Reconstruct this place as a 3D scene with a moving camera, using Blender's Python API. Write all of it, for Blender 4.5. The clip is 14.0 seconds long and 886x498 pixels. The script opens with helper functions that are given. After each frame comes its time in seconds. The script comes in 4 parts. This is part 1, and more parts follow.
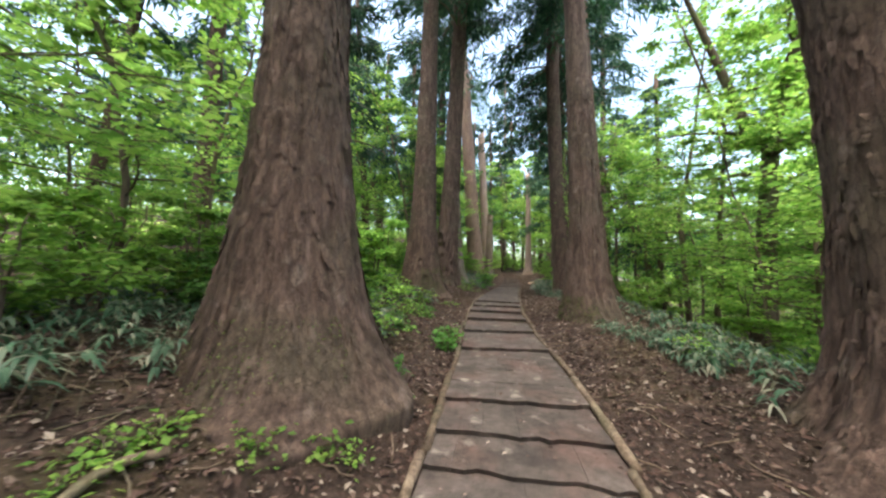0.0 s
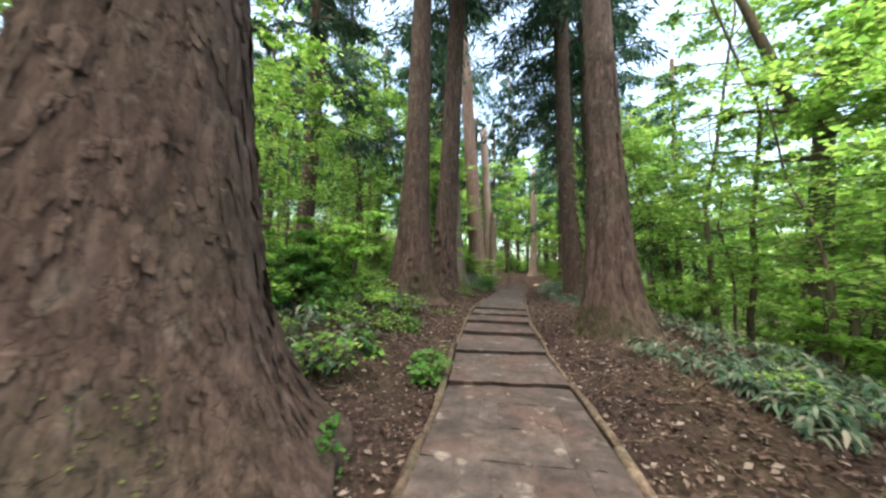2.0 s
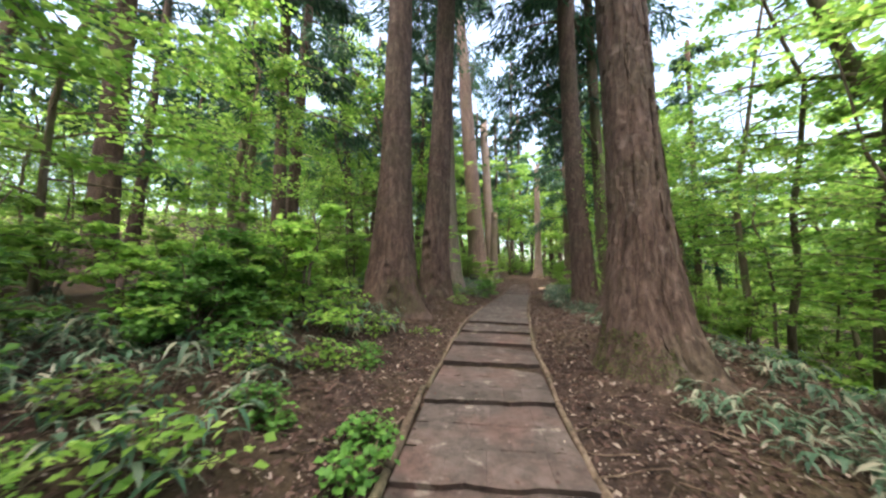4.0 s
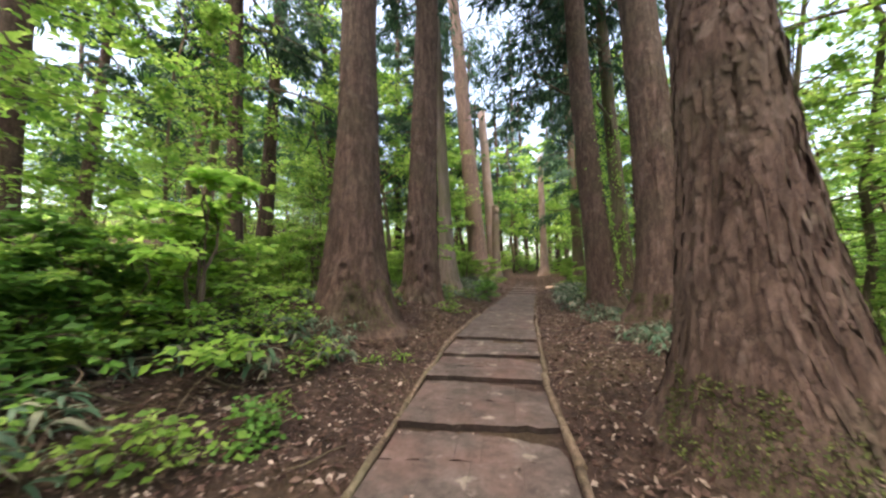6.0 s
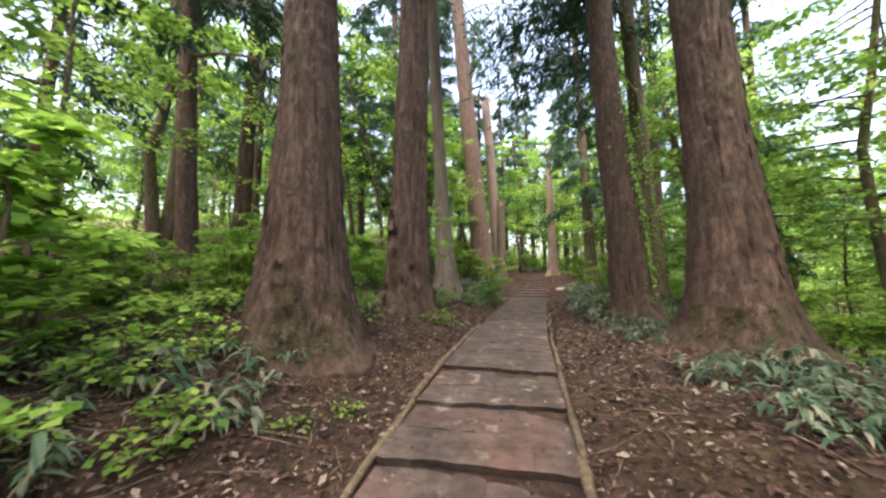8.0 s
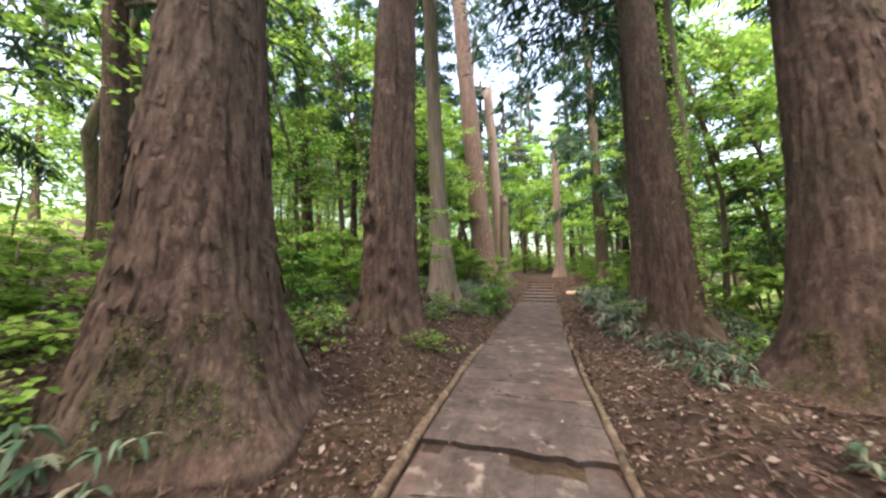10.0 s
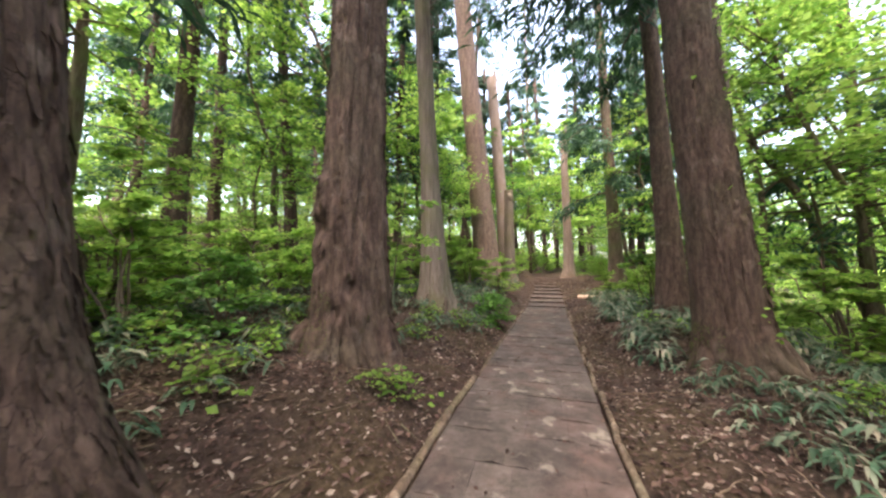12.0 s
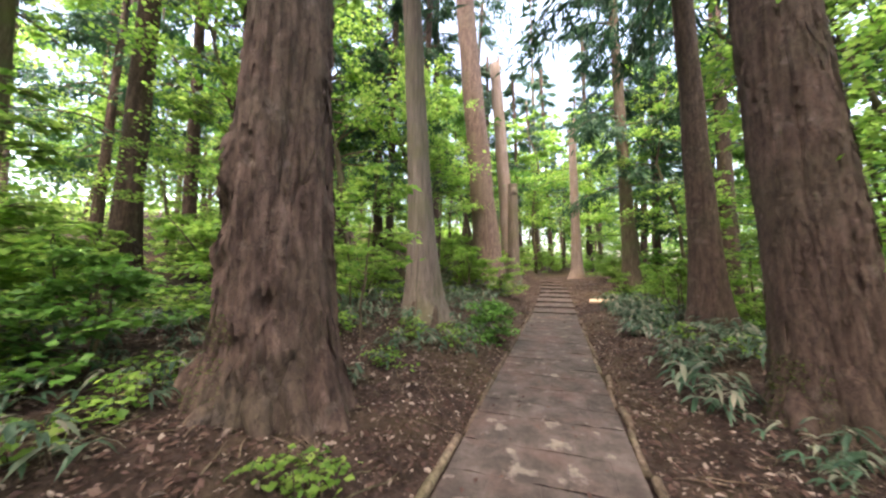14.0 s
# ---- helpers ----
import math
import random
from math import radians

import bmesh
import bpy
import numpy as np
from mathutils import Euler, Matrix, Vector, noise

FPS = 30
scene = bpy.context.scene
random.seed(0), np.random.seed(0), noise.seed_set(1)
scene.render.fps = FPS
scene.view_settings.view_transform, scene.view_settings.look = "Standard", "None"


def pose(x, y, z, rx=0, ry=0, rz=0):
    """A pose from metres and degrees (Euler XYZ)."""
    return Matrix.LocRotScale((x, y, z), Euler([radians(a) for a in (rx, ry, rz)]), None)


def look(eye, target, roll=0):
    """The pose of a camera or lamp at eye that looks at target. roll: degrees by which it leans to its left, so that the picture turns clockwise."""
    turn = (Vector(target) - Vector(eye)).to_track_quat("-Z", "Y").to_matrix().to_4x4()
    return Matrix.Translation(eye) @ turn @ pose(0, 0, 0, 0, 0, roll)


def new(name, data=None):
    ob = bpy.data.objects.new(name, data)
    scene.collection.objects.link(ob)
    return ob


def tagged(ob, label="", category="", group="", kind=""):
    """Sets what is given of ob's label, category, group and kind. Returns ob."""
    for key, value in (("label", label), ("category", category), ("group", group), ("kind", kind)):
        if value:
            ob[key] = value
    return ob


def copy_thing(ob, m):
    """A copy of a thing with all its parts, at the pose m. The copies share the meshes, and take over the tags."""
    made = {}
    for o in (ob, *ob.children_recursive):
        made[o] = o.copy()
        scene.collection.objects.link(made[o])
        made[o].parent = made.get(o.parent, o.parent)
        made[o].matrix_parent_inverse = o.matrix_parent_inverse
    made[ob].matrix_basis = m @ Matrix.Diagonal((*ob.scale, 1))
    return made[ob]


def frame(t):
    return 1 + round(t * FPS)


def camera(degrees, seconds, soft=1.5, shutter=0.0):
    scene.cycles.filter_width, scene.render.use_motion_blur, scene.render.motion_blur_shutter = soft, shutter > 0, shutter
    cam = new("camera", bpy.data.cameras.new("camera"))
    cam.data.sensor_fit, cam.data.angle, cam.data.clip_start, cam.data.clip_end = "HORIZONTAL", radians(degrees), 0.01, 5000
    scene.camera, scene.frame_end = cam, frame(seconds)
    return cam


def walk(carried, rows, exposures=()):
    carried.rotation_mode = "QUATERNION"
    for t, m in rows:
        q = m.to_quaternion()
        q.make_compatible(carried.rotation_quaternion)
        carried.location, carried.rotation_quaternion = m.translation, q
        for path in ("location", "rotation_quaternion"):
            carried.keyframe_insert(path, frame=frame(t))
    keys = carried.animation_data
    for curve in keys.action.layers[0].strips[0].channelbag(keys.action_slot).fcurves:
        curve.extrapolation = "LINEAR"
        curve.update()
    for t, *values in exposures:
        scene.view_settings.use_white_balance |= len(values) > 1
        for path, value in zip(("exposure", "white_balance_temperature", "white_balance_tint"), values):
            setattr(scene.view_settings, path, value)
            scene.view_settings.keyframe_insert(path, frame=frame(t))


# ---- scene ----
cam = camera(108.0, 14.0, 2.4, 0.5)
METRES, EYE, TILT, LEAN, TURN = 11.0, 1.45, 4.3, 0.0, 12.0
PATH = [
    (0, (0.682, -0.369, 1.274), (0.154, 1.555, 1.423), 1.9),
    (0.5, (0.705, 0.012, 1.214), (0.171, 1.934, 1.366), 2.0),
    (1, (0.701, 0.394, 1.187), (0.16, 2.313, 1.343), 1.8),
    (1.5, (0.578, 0.735, 1.285), (0.029, 2.652, 1.439), 1.7),
    (2, (0.581, 1.145, 1.328), (0.028, 3.061, 1.482), 1.8),
    (2.5, (0.571, 1.568, 1.334), (0.009, 3.481, 1.49), 1.7),
    (3, (0.607, 1.986, 1.374), (0.04, 3.897, 1.528), 1.7),
    (3.2, (0.645, 2.136, 1.413), (0.069, 4.044, 1.572), 1.7),
    (5.3, (0.516, 4.098, 1.529), (-0.07, 6.003, 1.69), 0.2),
    (5.5, (0.535, 4.298, 1.537), (-0.065, 6.199, 1.697), -0.1),
    (6, (0.511, 4.841, 1.528), (-0.094, 6.741, 1.686), -0.2),
    (6.5, (0.528, 5.316, 1.517), (-0.091, 7.211, 1.673), -0.1),
    (7, (0.485, 5.81, 1.555), (-0.145, 7.702, 1.705), -0.1),
    (7.5, (0.39, 6.201, 1.557), (-0.244, 8.092, 1.712), -0.2),
    (8, (0.3, 6.575, 1.591), (-0.338, 8.465, 1.744), -0.2),
    (8.2, (0.279, 6.704, 1.568), (-0.359, 8.593, 1.724), -0.2),
    (10.3, (-0.145, 8.473, 1.769), (-0.797, 10.358, 1.917), -0.2),
    (10.5, (-0.193, 8.618, 1.808), (-0.85, 10.501, 1.949), -0.2),
    (11, (-0.263, 9.035, 1.813), (-0.928, 10.916, 1.953), -0.1),
    (11.5, (-0.201, 9.454, 1.793), (-0.875, 11.332, 1.931), -0.1),
    (12, (-0.184, 9.742, 1.845), (-0.867, 11.616, 1.986), -0.1),
    (12.5, (-0.251, 10.078, 1.89), (-0.94, 11.95, 2.027), -0.0),
    (13, (-0.278, 10.456, 1.903), (-0.98, 12.324, 2.039), 0.0),
    (13.5, (-0.207, 10.867, 1.948), (-0.915, 12.733, 2.083), 0.0),
    (14, (-0.365, 11.204, 1.949), (-1.074, 13.07, 2.08), 0.1),
]
walk(cam, [(t, look(eye, target, roll)) for t, eye, target, roll in PATH], [(0.0, 2.6, 7000, 4), (3.0, 2.75, 7000, 6), (6.0, 2.75, 7600, 14), (8.5, 2.95, 7500, 15), (14.0, 3.25, 7600, 16)])

# ---- world and sun ----
SUN_EL, SUN_AZ = 71.0, -175.0
world = bpy.data.worlds.new("sky")
scene.world = world
world.use_nodes = True
wn = world.node_tree.nodes
sky = wn.new("ShaderNodeTexSky")
sky.sky_type = "NISHITA"
sky.sun_disc = False
sky.sun_elevation, sky.sun_rotation = radians(SUN_EL), radians(SUN_AZ)
sky.air_density, sky.dust_density, sky.ozone_density = 1.0, 4.0, 0.6
wn["Background"].inputs["Strength"].default_value = 0.15
world.node_tree.links.new(sky.outputs["Color"], wn["Background"].inputs["Color"])
sun = new("sun", bpy.data.lights.new("sun", "SUN"))
sun.data.energy, sun.data.angle, sun.data.color = 1.5, radians(90), (1.0, 0.96, 0.9)
sun_way = Vector((math.sin(radians(SUN_AZ)) * math.cos(radians(SUN_EL)), math.cos(radians(SUN_AZ)) * math.cos(radians(SUN_EL)), math.sin(radians(SUN_EL))))
sun.matrix_world = look(sun_way * 50, (0, 0, 0))

# ---- materials ----


def ramp(nt, stops):
    n = nt.nodes.new("ShaderNodeValToRGB")
    e = n.color_ramp.elements
    while len(e) < len(stops):
        e.new(0.5)
    for el, (p, c) in zip(e, stops):
        el.position, el.color = p, (*c, 1)
    return n


def surface(name, stops, scale, stretch=(1, 1, 1), rough=0.9, bump=0.4, fine=40.0, depth=0.02, stains=None, stain_scale=1.2, rand=0.0, grit=0.0, cracks=None, flecks=None):
    """A rough natural surface: stretched grain in three tones, broad stains and fine relief."""
    m = bpy.data.materials.new(name)
    m.use_nodes = True
    nt = m.node_tree
    L = nt.links.new
    bsdf = nt.nodes["Principled BSDF"]
    bsdf.inputs["Roughness"].default_value = rough
    bsdf.inputs["Specular IOR Level"].default_value = 0.25
    co = nt.nodes.new("ShaderNodeTexCoord")
    mp = nt.nodes.new("ShaderNodeMapping")
    mp.inputs["Scale"].default_value = stretch
    L(co.outputs["Object"], mp.inputs["Vector"])
    n1 = nt.nodes.new("ShaderNodeTexNoise")
    n1.inputs["Scale"].default_value, n1.inputs["Detail"].default_value, n1.inputs["Roughness"].default_value = scale, 7, 0.65
    L(mp.outputs["Vector"], n1.inputs["Vector"])
    r = ramp(nt, stops)
    L(n1.outputs["Fac"], r.inputs["Fac"])
    colour = r.outputs["Color"]
    if stains:
        n2 = nt.nodes.new("ShaderNodeTexNoise")
        n2.inputs["Scale"].default_value, n2.inputs["Detail"].default_value = stain_scale, 5
        L(co.outputs["Object"], n2.inputs["Vector"])
        r2 = ramp(nt, [(0.48, (0, 0, 0)), (0.66, (0.8, 0.8, 0.8))])
        L(n2.outputs["Fac"], r2.inputs["Fac"])
        mix = nt.nodes.new("ShaderNodeMix")
        mix.data_type = "RGBA"
        L(r2.outputs["Color"], mix.inputs["Factor"])
        L(colour, mix.inputs["A"])
        mix.inputs["B"].default_value = (*stains, 1)
        colour = mix.outputs["Result"]
    if flecks:
        n5 = nt.nodes.new("ShaderNodeTexNoise")
        n5.inputs["Scale"].default_value, n5.inputs["Detail"].default_value = 4.5, 4
        L(co.outputs["Object"], n5.inputs["Vector"])
        r5 = ramp(nt, [(0.61, (0, 0, 0)), (0.68, (0.6, 0.6, 0.6))])
        L(n5.outputs["Fac"], r5.inputs["Fac"])
        m5 = nt.nodes.new("ShaderNodeMix")
        m5.data_type = "RGBA"
        L(r5.outputs["Color"], m5.inputs["Factor"])
        L(colour, m5.inputs["A"])
        m5.inputs["B"].default_value = (*flecks, 1)
        colour = m5.outputs["Result"]
    crack = None
    if cracks:
        cm = nt.nodes.new("ShaderNodeMapping")
        cm.inputs["Scale"].default_value = cracks
        wob = nt.nodes.new("ShaderNodeTexNoise")
        wob.inputs["Scale"].default_value, wob.inputs["Detail"].default_value = 9.0, 5
        L(co.outputs["Object"], wob.inputs["Vector"])
        add = nt.nodes.new("ShaderNodeVectorMath")
        add.operation = "MULTIPLY_ADD"
        add.inputs[1].default_value = (0.14, 0.14, 0.5)
        L(wob.outputs["Color"], add.inputs[0])
        L(co.outputs["Object"], add.inputs[2])
        L(add.outputs["Vector"], cm.inputs["Vector"])
        vo = nt.nodes.new("ShaderNodeTexVoronoi")
        vo.feature = "DISTANCE_TO_EDGE"
        vo.inputs["Scale"].default_value = 1.0
        L(cm.outputs["Vector"], vo.inputs["Vector"])
        cr = nt.nodes.new("ShaderNodeMapRange")
        cr.inputs["From Max"].default_value = 0.035
        cr.inputs["To Min"].default_value = 0.48
        L(vo.outputs["Distance"], cr.inputs["Value"])
        crack = cr.outputs["Result"]
        ch = nt.nodes.new("ShaderNodeHueSaturation")
        L(crack, ch.inputs["Value"])
        L(colour, ch.inputs["Color"])
        colour = ch.outputs["Color"]
    if grit:
        n4 = nt.nodes.new("ShaderNodeTexNoise")
        n4.inputs["Scale"].default_value, n4.inputs["Detail"].default_value, n4.inputs["Roughness"].default_value = grit, 6, 0.75
        gm = nt.nodes.new("ShaderNodeMapping")
        gm.inputs["Scale"].default_value = tuple(s ** 0.45 for s in stretch)
        L(co.outputs["Object"], gm.inputs["Vector"])
        L(gm.outputs["Vector"], n4.inputs["Vector"])
        gr = nt.nodes.new("ShaderNodeMapRange")
        gr.inputs["From Min"].default_value, gr.inputs["From Max"].default_value = 0.3, 0.7
        gr.inputs["To Min"].default_value, gr.inputs["To Max"].default_value = 0.5, 1.5
        L(n4.outputs["Fac"], gr.inputs["Value"])
        gh = nt.nodes.new("ShaderNodeHueSaturation")
        L(gr.outputs["Result"], gh.inputs["Value"])
        L(colour, gh.inputs["Color"])
        colour = gh.outputs["Color"]
    if rand:
        oi = nt.nodes.new("ShaderNodeObjectInfo")
        mr = nt.nodes.new("ShaderNodeMapRange")
        mr.inputs["To Min"].default_value, mr.inputs["To Max"].default_value = 1 - rand, 1 + rand
        L(oi.outputs["Random"], mr.inputs["Value"])
        hs = nt.nodes.new("ShaderNodeHueSaturation")
        L(mr.outputs["Result"], hs.inputs["Value"])
        L(colour, hs.inputs["Color"])
        colour = hs.outputs["Color"]
    L(colour, bsdf.inputs["Base Color"])
    n3 = nt.nodes.new("ShaderNodeTexNoise")
    n3.inputs["Scale"].default_value, n3.inputs["Detail"].default_value, n3.inputs["Roughness"].default_value = fine, 6, 0.7
    L(mp.outputs["Vector"], n3.inputs["Vector"])
    b = nt.nodes.new("ShaderNodeBump")
    b.inputs["Strength"].default_value, b.inputs["Distance"].default_value = bump, depth
    if crack:
        hm = nt.nodes.new("ShaderNodeMath")
        hm.operation = "ADD"
        L(n3.outputs["Fac"], hm.inputs[0])
        soft_crack = nt.nodes.new("ShaderNodeMath")
        soft_crack.operation = "MULTIPLY"
        soft_crack.inputs[1].default_value = 0.45
        L(crack, soft_crack.inputs[0])
        L(soft_crack.outputs["Value"], hm.inputs[1])
        L(hm.outputs["Value"], b.inputs["Height"])
    else:
        L(n3.outputs["Fac"], b.inputs["Height"])
    L(b.outputs["Normal"], bsdf.inputs["Normal"])
    return m


def leafy(name, tones, translucent=0.45, rough=0.5, rand=0.25):
    """Leaves: tone by leaf and by plant, light passing through."""
    m = bpy.data.materials.new(name)
    m.use_nodes = True
    nt = m.node_tree
    L = nt.links.new
    bsdf = nt.nodes["Principled BSDF"]
    bsdf.inputs["Roughness"].default_value = rough
    bsdf.inputs["Specular IOR Level"].default_value = 0.3
    geo = nt.nodes.new("ShaderNodeNewGeometry")
    r = ramp(nt, [(i / (len(tones) - 1), c) for i, c in enumerate(tones)])
    L(geo.outputs["Random Per Island"], r.inputs["Fac"])
    oi = nt.nodes.new("ShaderNodeObjectInfo")
    mr = nt.nodes.new("ShaderNodeMapRange")
    mr.inputs["To Min"].default_value, mr.inputs["To Max"].default_value = 1 - rand, 1 + rand
    L(oi.outputs["Random"], mr.inputs["Value"])
    hs = nt.nodes.new("ShaderNodeHueSaturation")
    L(mr.outputs["Result"], hs.inputs["Value"])
    L(r.outputs["Color"], hs.inputs["Color"])
    L(hs.outputs["Color"], bsdf.inputs["Base Color"])
    tr = nt.nodes.new("ShaderNodeBsdfTranslucent")
    L(hs.outputs["Color"], tr.inputs["Color"])
    mx = nt.nodes.new("ShaderNodeMixShader")
    mx.inputs["Fac"].default_value = translucent
    L(bsdf.outputs["BSDF"], mx.inputs[1])
    L(tr.outputs["BSDF"], mx.inputs[2])
    L(mx.outputs["Shader"], nt.nodes["Material Output"].inputs["Surface"])
    return m


BARK = surface("cedar_bark", [(0.26, (0.032, 0.02, 0.0165)), (0.5, (0.084, 0.055, 0.045)), (0.78, (0.155, 0.107, 0.089))], 3.6, (2.8, 2.8, 0.42), 0.93, 0.8, 12.0, 0.025, (0.07, 0.056, 0.04), 0.9, 0.12, 9.0, (13, 13, 2.6), (0.14, 0.108, 0.092))
BARK_PINK = surface("pinkish_bark", [(0.28, (0.085, 0.056, 0.047)), (0.5, (0.17, 0.117, 0.1)), (0.76, (0.27, 0.195, 0.17))], 4.6, (3.2, 3.2, 0.3), 0.93, 0.75, 14.0, 0.025, (0.18, 0.135, 0.105), 1.1, 0.05, 12.0, (22, 22, 3.4))
BARK_GREY = surface("grey_bark", [(0.28, (0.08, 0.062, 0.053)), (0.5, (0.165, 0.132, 0.112)), (0.74, (0.27, 0.22, 0.19))], 3.0, (5, 5, 0.4), 0.92, 0.8, 5.0, 0.03, (0.14, 0.13, 0.075), 0.9, 0.1)
BARK_PALE = surface("pale_bark", [(0.28, (0.12, 0.09, 0.077)), (0.5, (0.24, 0.185, 0.16)), (0.74, (0.38, 0.3, 0.265))], 3.0, (5, 5, 0.4), 0.9, 0.7, 5.0, 0.03, (0.22, 0.16, 0.12), 0.8, 0.08)
BARK_DARK = surface("dark_bark", [(0.3, (0.05, 0.037, 0.028)), (0.52, (0.115, 0.085, 0.062)), (0.75, (0.2, 0.16, 0.12))], 4.0, (4, 4, 0.6), 0.93, 0.8, 8.0, 0.02, (0.1, 0.115, 0.05), 1.0, 0.25)
SOIL = surface("forest_soil", [(0.3, (0.022, 0.014, 0.011)), (0.5, (0.05, 0.032, 0.026)), (0.72, (0.088, 0.058, 0.047))], 5.0, (1, 1, 1), 0.97, 1.0, 26.0, 0.06, (0.085, 0.062, 0.034), 0.6, 0, 14.0)
STONE = surface("worn_path_stone", [(0.3, (0.039, 0.031, 0.028)), (0.5, (0.07, 0.056, 0.051)), (0.74, (0.112, 0.092, 0.083))], 2.2, (1, 1, 1), 0.78, 0.5, 40.0, 0.014, (0.098, 0.06, 0.052), 1.3, 0.13, 6.0, None, (0.25, 0.215, 0.185))
KERB = surface("weathered_log", [(0.3, (0.055, 0.038, 0.028)), (0.5, (0.115, 0.082, 0.06)), (0.72, (0.19, 0.145, 0.11))], 4.0, (1, 1, 1), 0.9, 0.8, 22.0, 0.02, (0.08, 0.075, 0.045), 1.4, 0.25, 16.0)
BOARD = surface("pale_plank", [(0.3, (0.42, 0.28, 0.2)), (0.5, (0.6, 0.42, 0.31)), (0.7, (0.72, 0.55, 0.43))], 3.0, (1, 8, 8), 0.8, 0.3, 20.0, 0.006)
LEAF = leafy("fresh_leaf", [(0.1, 0.225, 0.045), (0.17, 0.335, 0.062), (0.25, 0.43, 0.085), (0.35, 0.51, 0.125)], 0.62, 0.5)
LEAF_DEEP = leafy("deep_leaf", [(0.04, 0.12, 0.025), (0.075, 0.19, 0.035), (0.12, 0.27, 0.05)], 0.4, 0.5)
NEEDLE = leafy("cedar_needle", [(0.018, 0.055, 0.034), (0.035, 0.095, 0.05), (0.06, 0.14, 0.06)], 0.3, 0.6)
SASA = leafy("bamboo_grass_leaf", [(0.032, 0.08, 0.045), (0.052, 0.112, 0.065), (0.088, 0.15, 0.096), (0.3, 0.275, 0.21)], 0.3, 0.4)
MOSS = leafy("moss", [(0.045, 0.06, 0.018), (0.075, 0.095, 0.026), (0.11, 0.13, 0.035)], 0.2, 0.8, 0.05)
DRY = leafy("dry_leaf", [(0.026, 0.016, 0.013), (0.058, 0.032, 0.026), (0.082, 0.046, 0.037), (0.103, 0.062, 0.05), (0.13, 0.086, 0.07), (0.33, 0.27, 0.23)], 0.15, 0.8, 0.1)

# ---- mesh helpers ----


def mesh_of(name, verts, faces, mat, smooth=True):
    me = bpy.data.meshes.new(name)
    me.from_pydata(np.asarray(verts).tolist(), [], faces if isinstance(faces, list) else faces.tolist())
    me.materials.append(mat)
    if smooth:
        me.polygons.foreach_set("use_smooth", [True] * len(me.polygons))
    me.update()
    return me


def part(name, me, parent, label=""):
    ob = new(name, me)
    ob.parent = parent
    if label:
        tagged(ob, label)
    return ob


def lattice(i, j, seed):
    h = np.sin(i * 127.1 + j * 311.7 + seed * 74.7) * 43758.5453
    return h - np.floor(h)


def vnoise(x, y, seed=0, wrap=0):
    """Smooth noise from 0 to 1; wrap: a period along x."""
    i, j = np.floor(x), np.floor(y)
    u, v = x - i, y - j
    u, v = u * u * (3 - 2 * u), v * v * (3 - 2 * v)
    a, b = (np.mod(i, wrap), np.mod(i + 1, wrap)) if wrap else (i, i + 1)
    return (lattice(a, j, seed) * (1 - u) + lattice(b, j, seed) * u) * (1 - v) + (lattice(a, j + 1, seed) * (1 - u) + lattice(b, j + 1, seed) * u) * v


def grid_faces(rows, cols, closed):
    r, c = np.meshgrid(np.arange(rows - 1), np.arange(cols if closed else cols - 1), indexing="ij")
    d = (c + 1) % cols
    return np.stack([r * cols + c, r * cols + d, (r + 1) * cols + d, (r + 1) * cols + c], -1).reshape(-1, 4)


def tube(points, radii, sides=6):
    """Vertices and faces of a bent tapered tube."""
    p = np.asarray(points, float)
    r = np.asarray(radii, float)
    d = np.gradient(p, axis=0)
    d /= np.linalg.norm(d, axis=1)[:, None] + 1e-9
    ref = np.where(np.abs(d[:, 2:3]) < 0.9, np.array([[0, 0, 1.0]]), np.array([[1.0, 0, 0]]))
    a = np.cross(d, ref)
    a /= np.linalg.norm(a, axis=1)[:, None] + 1e-9
    b = np.cross(d, a)
    t = np.linspace(0, 2 * np.pi, sides, endpoint=False)
    v = p[:, None] + r[:, None, None] * (np.cos(t)[None, :, None] * a[:, None] + np.sin(t)[None, :, None] * b[:, None])
    f = grid_faces(len(p), sides, True)
    n = len(p) * sides
    v = np.concatenate([v.reshape(-1, 3), p[:1], p[-1:]])
    caps = [[(k + 1) % sides, k, n] for k in range(sides)] + [[n - sides + k, n - sides + (k + 1) % sides, n + 1] for k in range(sides)]
    return v, f.tolist() + caps


def joined(pieces):
    vs, fs, n = [], [], 0
    for v, f in pieces:
        vs.append(np.asarray(v, float).reshape(-1, 3))
        fs.extend([[k + n for k in q] for q in f])
        n += len(vs[-1])
    return np.concatenate(vs), fs


def unit(v):
    return v / (np.linalg.norm(v, axis=-1, keepdims=True) + 1e-9)


def leaves(rng, P, size, droop=0.25, tilt=0.45, slim=0.42, out=None):
    """Folded pointed leaves at the places P, lying nearly flat. Two triangles each."""
    n = len(P)
    s = size * rng.uniform(0.6, 1.25, (n, 1))
    az = rng.uniform(0, 2 * np.pi, n)
    way = np.stack([np.cos(az), np.sin(az), rng.normal(-droop, 0.3, n)], 1)
    if out is not None:
        way = way * 0.8 + out
    way = unit(way)
    nrm = unit(np.stack([rng.normal(0, tilt, n), rng.normal(0, tilt, n), np.ones(n)], 1))
    side = unit(np.cross(nrm, way))
    nrm = np.cross(way, side)
    mid = P + way * s * 0.5
    v = np.stack([P, mid + side * s * slim + nrm * s * 0.1, P + way * s, mid - side * s * slim + nrm * s * 0.1], 1)
    return v.reshape(-1, 3), (np.arange(n)[:, None] * 4 + np.array([[0, 1, 2, 3]])).tolist()


